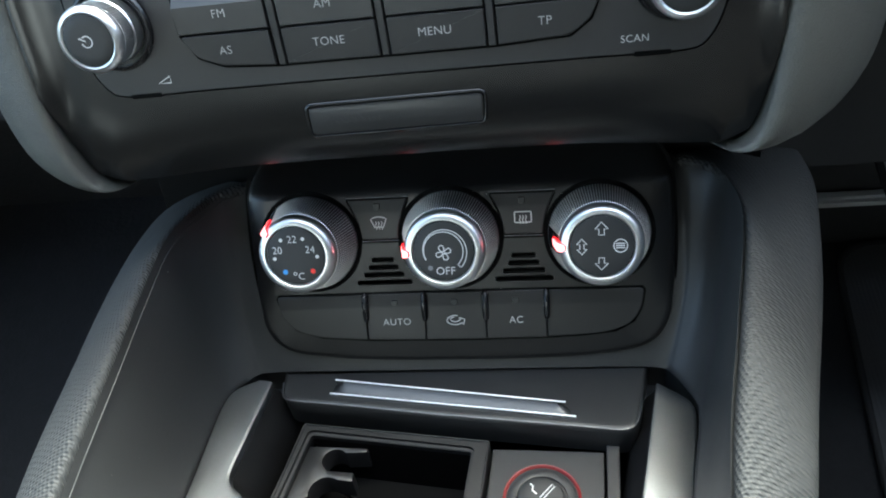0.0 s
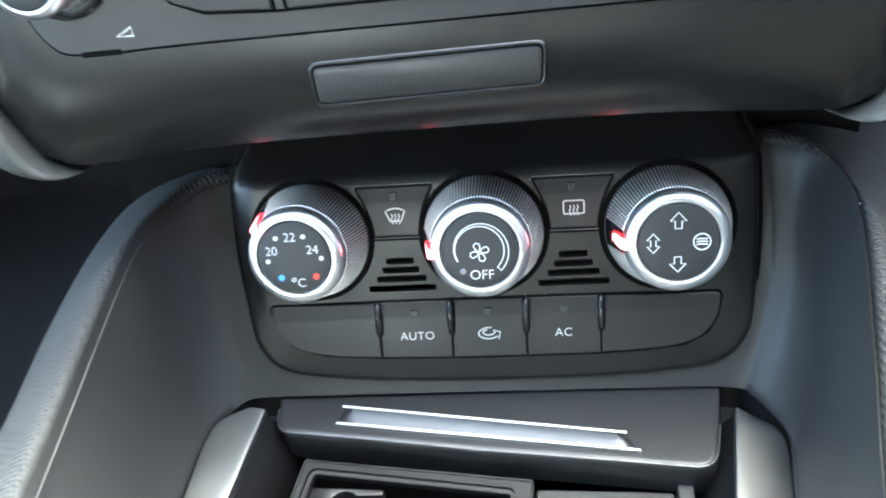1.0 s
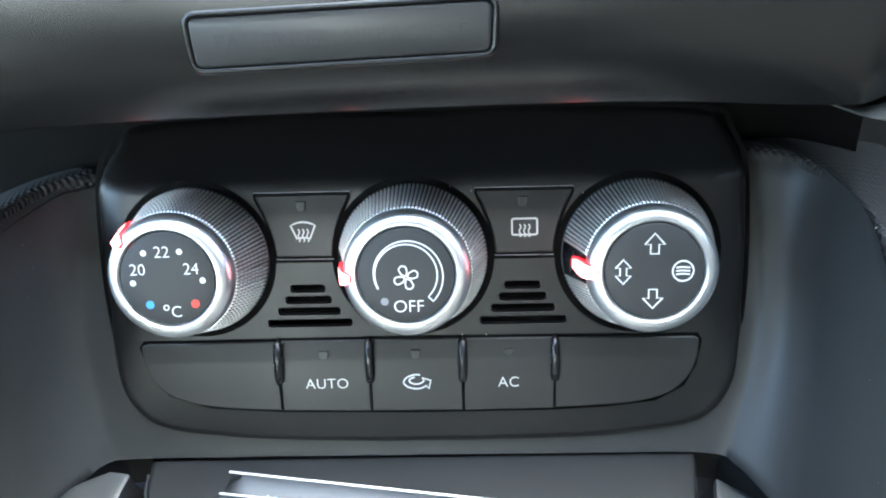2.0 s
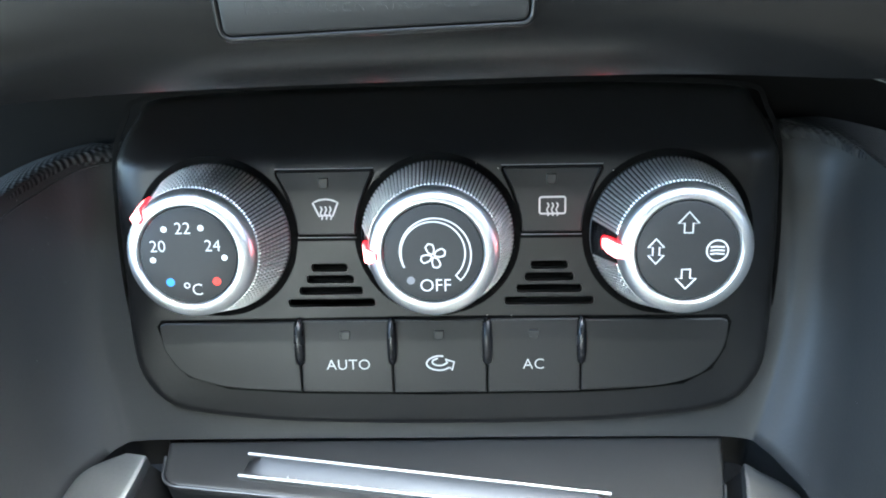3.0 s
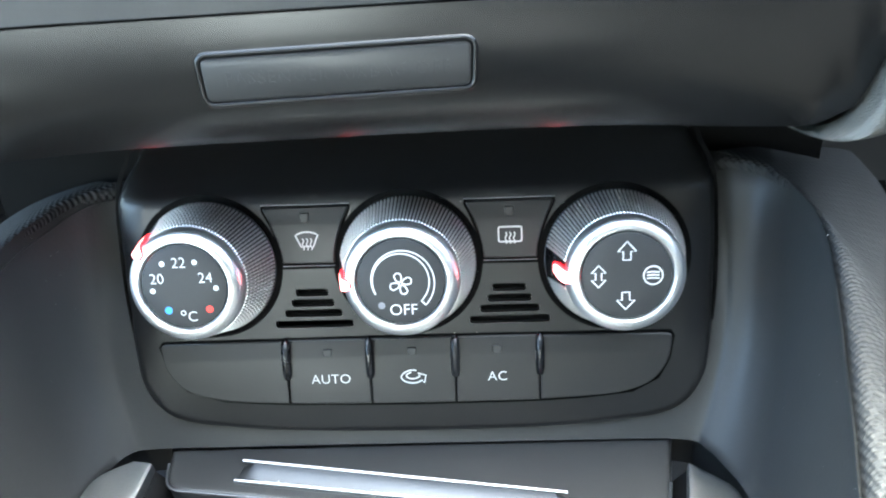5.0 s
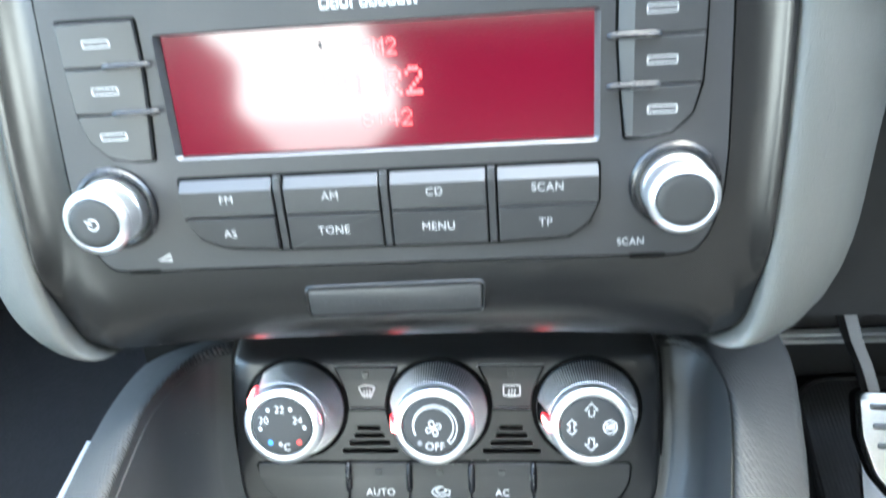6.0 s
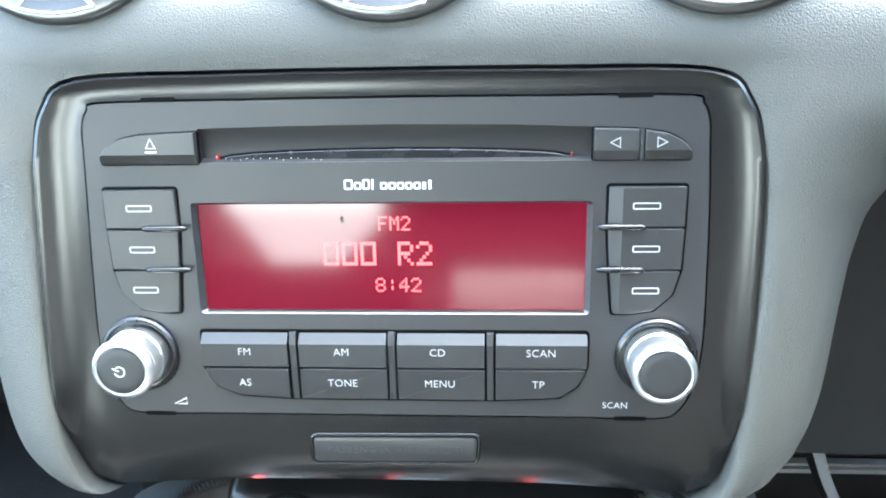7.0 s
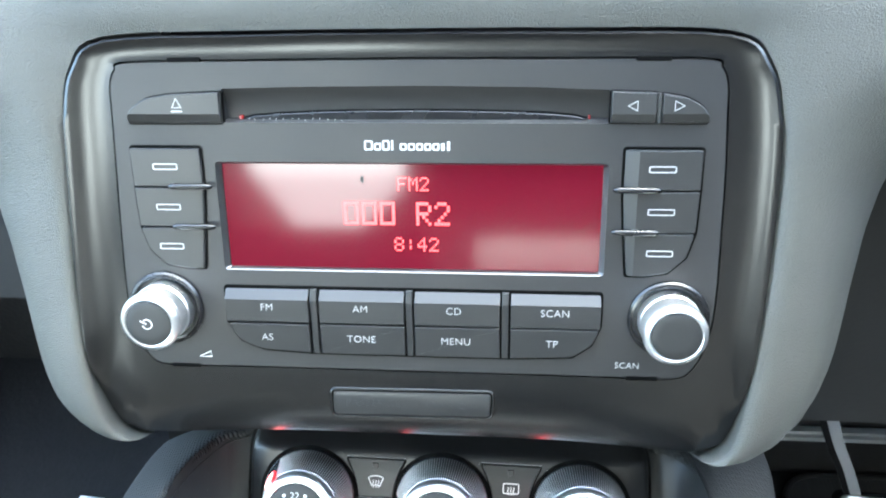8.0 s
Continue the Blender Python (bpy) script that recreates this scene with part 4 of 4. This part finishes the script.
# three dials: knurled cone, bright ring, dark printed face, lit pointer
H = 20.0
for cx, cy, kind_of, ang in ((-57.0, 24.8, "heat", 140), (0.2, 24.5, "fan", 182), (58.0, 24.3, "air", 180)):
    # The cone under the teeth is coloured dark to give shaded grooves.
    dial = part("dial", lathe([(19.4, -1.0), (19.4, 0.6), (18.9, 1.0), (15.2, 15.6), (14.4, 15.8)], 96, (cx, cy)), M_GROOVESHADE, climate, "", 30)
    # Flat black ring on the panel: gap and shadow at the dial's foot, painted.
    part("dial_gap_shade", lathe([(21.2, 0.06), (19.3, 0.08)], 64, (cx, cy)), M_BLACK, dial, "flat black ring for the shaded gap round the dial")
    teeth = []
    for k in range(112):
        a = 2 * math.pi * k / 112
        if abs((math.degrees(a) - ang - 3 + 180) % 360 - 180) < 13:
            continue
        for q in range(8):
            f0, f1 = (q + 0.05) / 8, (q + 0.88) / 8
            ring = []
            for f in (f0, f1):
                r, h = 18.95 - 3.6 * f, 1.2 + 14.3 * f
                for dr, da in ((-0.2, -0.0185), (0.40, -0.013), (0.40, 0.013), (-0.2, 0.0185)):
                    ring.append((cx + (r + dr) * math.cos(a + da), cy + (r + dr) * math.sin(a + da), h))
            teeth.append(loft([ring[:4], ring[4:]], True, True, True))
    tagged(part("knurling", join(*teeth), M_KNURL, dial, "knurled aluminium grip"), kind="stuff")
    part("ring", lathe([(14.8, 14.6), (15.3, 15.4), (15.5, 16.6), (15.2, 18.3), (14.4, 19.6), (13.2, 20.4), (12.2, 20.4), (11.7, 19.9), (11.6, 19.2)], 96, (cx, cy)), M_ALU, dial, "polished aluminium ring", 40)
    cap = part("dial_face", lathe([(11.6, 19.3), (11.4, 19.8), (11.0, 20.0), (5, 20.0), (0.8, 20.0)], 64, (cx, cy), end=True), M_CAP, dial, "dark printed dial face", 30)
    turn = [math.radians(ang + 3 + d) for d in range(-14, 15, 2)]
    part("pointer_channel", loft([[(cx + r * math.cos(t), cy + r * math.sin(t), h) for r, h in ((19.2, 0.9), (19.1, 1.2), (17.3, 8.4), (15.35, 15.7))] for t in turn], False), M_LIP, dial, "smooth black channel behind the pointer", 40)
    a = math.radians(ang)
    ca, sa = math.cos(a), math.sin(a)
    along = lambda r, w, h: [(cx + r * ca - d * sa, cy + r * sa + d * ca, h) for d in (-w, -w * 0.6, w * 0.6, w)]
    tongue = [along(17.8, 0.8, 9.0), along(17.5, 1.6, 10.0), along(16.9, 1.9, 13.4), along(16.2, 1.9, 16.6), along(15.6, 1.8, 18.9), along(14.2, 1.6, 20.3), along(13.0, 1.2, 20.7), along(12.6, 0.8, 20.2)]
    tongue = [[(p[0], p[1], p[2] - (0.5 if k in (0, 3) else 0.0)) for k, p in enumerate(row)] for row in tongue]
    under = [[(cx + (p[0] - cx) * 0.86, cy + (p[1] - cy) * 0.86, p[2] - 2.0) for p in row] for row in tongue]
    lamp = part("pointer_lamp", loft([row + low[::-1] for row, low in zip(tongue, under)], True, True, True), M_LAMP, dial, "red lit pointer", 50)
    part("lamp_core", loft([along(17.75, 1.0, 10.0), along(17.15, 1.65, 13.0), along(16.5, 1.7, 16.8), along(15.9, 1.7, 19.0), along(14.3, 1.4, 20.7), along(13.3, 0.8, 20.98)], False), M_LAMP2, lamp, "pale red glowing core", 50)
    if kind_of == "heat":
        for word, dx, dy in (("22", -0.7, 6.7), ("20", -7.0, 2.5), ("24", 6.0, 2.5), ("C", 1.5, -8.0)):
            lettering("word", word, cx + dx, cy + dy, H, 2.9, M_WHITE, cap, 1.0)
        part("degree_mark", ribbon([(cx - 0.9 + 0.62 * math.cos(t * 0.6283), cy - 7.1 + 0.62 * math.sin(t * 0.6283)) for t in range(10)], 0.26, H, closed=True), M_WHITE, cap)
        for dx, dy in ((-5.1, 6.4), (3.6, 6.6), (-8.4, -0.9), (8.6, -0.5)):
            part("scale_dot", disc(cx + dx, cy + dy, 0.72, H), M_WHITE, cap)
        part("cold_dot", disc(cx - 4.8, cy - 6.3, 1.0, H), M_BLUE, cap, "blue dot")
        part("warm_dot", disc(cx + 6.3, cy - 6.2, 1.0, H), M_RED, cap, "red dot")
    elif kind_of == "fan":
        lettering("word", "OFF", cx + 0.4, cy - 7.4, H, 3.1, M_WHITE, cap, 1.0)
        part("off_dot", disc(cx - 5.3, cy - 6.3, 0.95, H), M_GREY, cap, "grey dot")
        arcs = [math.radians(206 - 5.6 * i) for i in range(46)]
        inner_arc = [(cx + 7.4 * math.cos(t), cy + 0.1 + 7.4 * math.sin(t)) for t in arcs]
        outer_arc = [(cx + (7.5 + 1.5 * i / 45) * math.cos(t), cy + 0.1 + (7.5 + 1.5 * i / 45) * math.sin(t)) for i, t in enumerate(arcs)]
        part("fan_scale", ribbon(inner_arc + outer_arc[::-1], 0.34, H, closed=True), M_WHITE, cap)
        blades = []
        for q in range(4):
            t0 = math.radians(90 * q - 4)
            loop = [(0.0, 0.1), (-1.2, 0.7), (-1.9, 1.9), (-1.3, 2.75), (-0.2, 2.65), (0.15, 1.6)]
            blades.append(ribbon([(cx + u * math.cos(t0) - v * math.sin(t0), cy - 0.5 + u * math.sin(t0) + v * math.cos(t0)) for u, v in fillet(loop, 0.5, 3)], 0.34, H, closed=True))
        part("fan_mark", join(*blades), M_WHITE, cap)
    else:
        arrow = [(-0.95, 0), (0.95, 0), (0.95, 2.2), (2.3, 2.2), (0, 4.8), (-2.3, 2.2), (-0.95, 2.2)]
        part("arrow_mark", ribbon([(cx - 0.1 + u, cy + 4.2 + v) for u, v in arrow], 0.36, H, closed=True), M_WHITE, cap)
        part("arrow_mark", ribbon([(cx - 0.3 + u, cy - 4.3 - v * 0.95) for u, v in arrow], 0.36, H, closed=True), M_WHITE, cap)
        both = [(-0.75, -0.9), (-0.75, 0.9), (-1.8, 0.9), (0, 2.9), (1.8, 0.9), (0.75, 0.9), (0.75, -0.9), (1.8, -0.9), (0, -2.9), (-1.8, -0.9)]
        part("arrow_mark", ribbon([(cx - 7.2 + u, cy + 0.0 + v) for u, v in both], 0.36, H, closed=True), M_WHITE, cap)
        circle = [(cx + 6.5 + 2.4 * math.cos(t * 0.314), cy + 2.4 * math.sin(t * 0.314)) for t in range(20)]
        part("screen_mark", join(ribbon(circle, 0.36, H, closed=True), *[ribbon([(cx + 6.5 - 1.6, cy + d), (cx + 6.5 - 0.3, cy + d + 0.15), (cx + 6.5 + 1.6, cy + d)], 0.36, H) for d in (-0.8, 0, 0.8)]), M_WHITE, cap)

# ---- ashtray, its lid and the lighter socket in the console well ----
ash = thing("ashtray", WELLF, "open ashtray with a dark insert and a slanting lid", "ashtray")
lid_line = fillet([(-72.4, 24), (-69.4, 6.6), (-40, 3.1), (0, -2.4), (40, -7.0), (74.6, -11.2), (78.4, 5), (82.4, 24)], [0.5, 9, 20, 20, 20, 8, 4, 0.5], 8)


def lid_body():
    """A shallow tray lid: flat top, rounded front edge, tall front face that rolls under."""
    poly = ccw(lid_line)
    rings = [(0.0, -14), (0.0, -8.4), (0.25, -7.2), (0.25, -2.2), (0.05, -1.2), (-0.35, -0.5), (-1.0, -0.12), (-1.8, 0.0), (-3.0, 0.0)]
    return loft([[(*p, h) for p in offset(poly, d)] for d, h in rings], True, False, True)


lid = part("lid", lid_body(), M_LIDTOP, ash, "dark satin sliding lid", 40)


def grip():
    cols = []
    for k in range(41):
        f = k / 40
        e = min(1.0, k / 2.0, (40 - k) / 2.0)
        xf, xb = -49.5 + 103 * f, -47.6 + 97.4 * f
        yf, yb = 9.1 - 13.8 * f, 14.4 - 14.0 * f
        ys = [(-0.9, -0.3, 0), (-0.3, 0.8, 0), (0.0, 1.1, 0), (0.5, 0.95, 0)]
        col = [(xf, yf + d, -0.3 + (h + 0.3) * max(e, 0.15)) for d, h, _ in ys]
        for s, h in ((0.25, 1.2), (0.5, 1.75), (0.72, 2.4), (0.88, 3.0), (0.96, 3.4), (1.0, 3.5), (1.06, 3.2), (1.12, -0.3)):
            col.append((xf + (xb - xf) * s, yf + (yb - yf) * s, -0.3 + (h + 0.3) * e))
        cols.append(col)
    return loft(cols, False)


part("grip_ridge", grip(), M_GRIP, lid, "raised satin metal grip ridge", 30)
# Brighter metal beads stand in for the highlights on the grip's two edges.
for pts in ([(-46.6, 14.25, 3.42), (48.6, 0.55, 3.42)], [(-48.6, 9.0, 1.05), (52.4, -4.55, 1.05)]):
    part("ridge_highlight", tube(pts, 0.42, 8), M_ALU, lid, "added bright bead as the grip edge's highlight", 60)
# Added bead that stands in for the highlight on the lid's front edge.
part("lid_highlight", tube([(p.x, p.y + 0.5, -0.42) for p in fillet([(-71.3, 16), (-69.4, 6.6), (-40, 3.1), (0, -2.4), (40, -7.0), (74.6, -11.2), (78.4, 5)], [0, 9, 20, 20, 20, 8, 0], 8)], 0.5, 8), M_RIDGE, lid, "added bright bead as the front edge's highlight", 60)
part("dust", join(*[disc(-40 + 88 * f + random.uniform(-1, 1), 8.6 - 13.2 * f + random.uniform(-0.5, 0.3), random.uniform(0.1, 0.28), random.uniform(0.8, 1.0), 6, 0.2) for f in [k / 22 for k in range(23)]]), M_DUST, lid, "pale dust along the grip")
outer = [(-60.4, 2.2), (18.4, -7.6), (13.5, -70), (-72, -70)]
inner = fillet([(-57, -2.8), (10.8, -11.7), (6.5, -66), (-66.5, -66)], 1.5)
part("tray_frame", join(pierced(ccw(fillet(outer, 1.5)), [ccw(offset(ccw(inner), 1.6))], -10.0, 9), loft([[(*p, h) for p in offset(ccw(inner), d)] for d, h in ((1.6, -10.0), (1.5, -11.2), (0.3, -11.3), (0, -11.6), (0, -14))])), M_PLATE, ash, "black stepped frame", 30)
part("frame_bead", tube([(p[0], p[1], -9.9) for p in fillet([(-66, -40), (-60.6, 1.7), (18, -7.9), (15.6, -40)], 1.2)[1:-1]], 0.45, 8), M_PLATE, ash, "", 60)
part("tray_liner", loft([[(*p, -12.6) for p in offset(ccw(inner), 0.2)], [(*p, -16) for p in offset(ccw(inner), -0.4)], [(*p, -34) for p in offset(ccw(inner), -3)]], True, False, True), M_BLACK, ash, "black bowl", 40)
notch = lambda cx, cy, r, a0, a1: [(cx + r * math.cos(math.radians(a0 + (a1 - a0) * k / 8)), cy + r * math.sin(math.radians(a0 + (a1 - a0) * k / 8))) for k in range(9)]
rest = [(-57.6, -6.4), (-32.5, -7.6), (-32.5, -9.6)] + notch(-45.5, -13.2, 5.2, 40, 205) + [(-47.5, -18.4), (-36.4, -19.2), (-36.0, -23.4)] + notch(-46.5, -28, 6.6, 55, 200) + [(-62, -34), (-60, -12)]
part("cigarette_rest", key_cap(rest, -14, -24, 0.5), M_KEYC, ash, "dark grey notched cigarette rest", 40)
socket = thing("lighter_socket", WELLF, "cigarette lighter in a grey plate with a red ring", "lighter")
part("plate", key_cap(fillet([(19.2, -9.0), (62.4, -10.8), (60, -62), (15.5, -62)], 1.0), -13, -20, 0.5), M_SOCKET, socket, "grey plate")
part("step", key_cap(fillet([(63.4, -8.6), (68.4, -9.0), (65, -62), (61, -62)], 0.8), -10, -20, 0.5), M_SOCKET, socket, "raised step beside the plate")
part("red_ring", lathe([(14.7, -13.2), (14.6, -12.3), (14.2, -12.0), (13.8, -12.2), (13.4, -13.0)], 64, (38.5, -31.4)), M_DARKRED, socket, "red plastic ring", 30)
part("lighter_rim", lathe([(13.4, -13.2), (12.4, -12.5), (10.2, -12.2), (9.4, -12.4), (9.0, -14)], 64, (38.5, -31.4)), M_SOCKET, socket, "", 30)
part("lighter_cap", lathe([(8.7, -14), (8.6, -10.0), (8.2, -9.3), (7.6, -9.0), (4, -9.0), (0.6, -9.0)], 48, (38.3, -32.6), end=True), M_CAP, socket, "dark push cap", 30)
part("cigarette_mark", join(ribbon([(34.4, -27.6), (35.4, -28.6), (35.2, -30.4), (36.8, -32)], 0.5, -9.0), ribbon([(42.4, -28.0), (43.4, -28.8), (39, -34.2), (38, -33.4)], 0.4, -9.0, closed=True)), M_WHITE, socket)

# ---- round air vents above the radio ----
VENT = DASH @ pose(0.002, 0.007, 0.156, 74)


def vent():
    ob = thing("air_vent", VENT, "round air vent with a chrome ring in the dash", "air vent", "", "dash air vents")
    part("vent_ring", lathe([(39.0, -6), (39.2, 0.6), (38.8, 1.6), (37.6, 2.3), (35.0, 3.0), (31.0, 3.7), (27.0, 4.1), (24.2, 4.0), (23.4, 3.2), (23.2, -2)], 96), M_VENT, ob, "satin silver ring", 40)
    part("vent_bowl", lathe([(23.3, 3.0), (21, 1.6), (10, 1.2), (2, 1.2)], 48, end=True), M_BLACK, ob, "dark vent mouth", 40)
    part("vent_hub", lathe([(8.0, 1.0), (7.6, 3.4), (6.4, 4.4), (2, 4.8), (0.6, 4.8)], 32, end=True), M_FACE, ob, "", 40)
    for a in (90, 210, 330):
        c, s = math.cos(math.radians(a)), math.sin(math.radians(a))
        part("spoke", key_cap([(6 * c - 2.5 * s, 6 * s + 2.5 * c), (6 * c + 2.5 * s, 6 * s - 2.5 * c), (23.3 * c + 1.8 * s, 23.3 * s - 1.8 * c), (23.3 * c - 1.8 * s, 23.3 * s + 1.8 * c)], 3.4, 1.2, 0.6), M_FACE, ob, "", 40)
    for a in (270, 30, 150):
        outer = [(36.6, math.radians(a + d)) for d in range(-19, 20, 2)]
        inner = [(30.6, math.radians(a + d)) for d in range(13, -14, -2)]
        rim = [(r * math.cos(t), r * math.sin(t), 3.9 - 0.17 * max(0.0, r - 30)) for r, t in outer + inner]
        rim = catmull(rim, 2, True)
        part("pocket", flat([p for p in rim], 3.2, 0.1), M_RIDGE2, ob, "shallow pocket in the ring")
        part("pocket_edge", tube(rim + rim[:2], 0.6, 8), M_ALU, ob, "bright pocket edge", 60)
    return ob


first = vent()
first.matrix_world = VENT
copy_thing(first, DASH @ pose(-0.099, 0.008, 0.157, 74))
copy_thing(first, DASH @ pose(0.103, 0.008, 0.156, 74))

# ---- footwells: mat, papers, pedal ----
mat_line = fillet([(270, -480), (640, -480), (640, 292), (318, 292)], [30, 30, 40, 45], 8)
floor_mat = thing("floor_mat", pose(0, 0, 0.080), "dark grey ribbed floor mat on the driver's side", "floor mat")
part("mat_body", key_cap(mat_line, 6, 0, 2), M_MAT, floor_mat, "", 40)
part("mat_binding", tube([(*p, 5.5) for p in offset(ccw(mat_line), -1.5)] + [(*offset(ccw(mat_line), -1.5)[0], 5.5)], 3.2, 8), M_SHELL, floor_mat, "dark stitched binding", 60)
slab("trim_strip", 0.13, 0.284, 0.152, 0.70, 0.298, 0.166, M_STRIP, "pale grey plastic strip across the footwell", "trim")
slab("toe_board", 0.13, 0.298, 0.0, 0.70, 0.42, 0.356, M_SHELL, "dark grey lining behind the pedals")


def sheet_of_paper(m, label, w=210, h=297):
    ob = thing("sheet_of_paper", m, label, "paper")
    cols = [[(w * i / 8, -h * j / 10, 1.2 + 2.2 * math.sin(i * 0.7) * math.cos(j * 0.5)) for j in range(11)] for i in range(9)]
    part("paper", loft(cols, False), M_PAPER, ob, "", 60)
    return ob


guard = sheet_of_paper(pose(0.356, 0.198, 0.090, 0, 0, -14), "white paper sheet with a blue line on the floor mat")
part("blue_line", flat(rect(20, -290, 22, -80), 4.6, 0.1), M_BLUE, guard, "printed blue line")
sheet_of_paper(pose(-0.430, 0.229, 0.083, 0, 0, -7), "white paper on the dark passenger floor", 105, 148)

pedal = thing("pedal", pose(0.3345, 0.138, 0.222, 38, 0, -4), "steel faced brake pedal on a grey arm", "pedal")
pad_line = fillet([(-36, 40), (-34, 6), (-25, -22), (-8, -43), (36, -43), (36, 40)], [6, 20, 20, 12, 6, 6], 6)
part("pad", key_cap(pad_line, 4, -2, 1.5), M_PEDAL, pedal, "worn steel pad", 40)
for y, x0 in ((30, -29), (15, -27), (0, -24), (-15, -18), (-30, -9)):
    for x1, x2 in ((x0, x0 + 16), (x0 + 24, 28)):
        part("stud", key_cap(rect(x1, y - 2.6, x2, y + 2.6, 2.4), 5.0, 3, 0.8), M_RIDGE, pedal, "grey rubber stud", 40)
part("pad_rubber", key_cap(offset(ccw(pad_line), 3.0), -1, -12, 2), M_BLACK, pedal, "black rubber backing", 40)
arm_line = [(0.2462, 0.161, 0.3827), (0.2546, 0.161, 0.3646), (0.2708, 0.161, 0.3272), (0.2857, 0.161, 0.2976), (0.3008, 0.161, 0.2634)]
to_pedal = pedal.matrix_world.inverted()
for name, x0, x1, y0, y1, paint, note in (("arm", 0, 8, 0, 9, M_ARM, "grey painted steel arm"), ("arm_edge", -5, -0.2, 1, 12, M_BLACK, "dark edge of the arm")):
    rings = [[(to_pedal @ (p + Vector((x, y, 0)) * 0.001)) * 1000 for x, y in ((x0, y0), (x1, y0), (x1, y1), (x0, y1))] for p in catmull(arm_line, 4)]
    part(name, loft(rings, True, True, True), paint, pedal, note, 30)
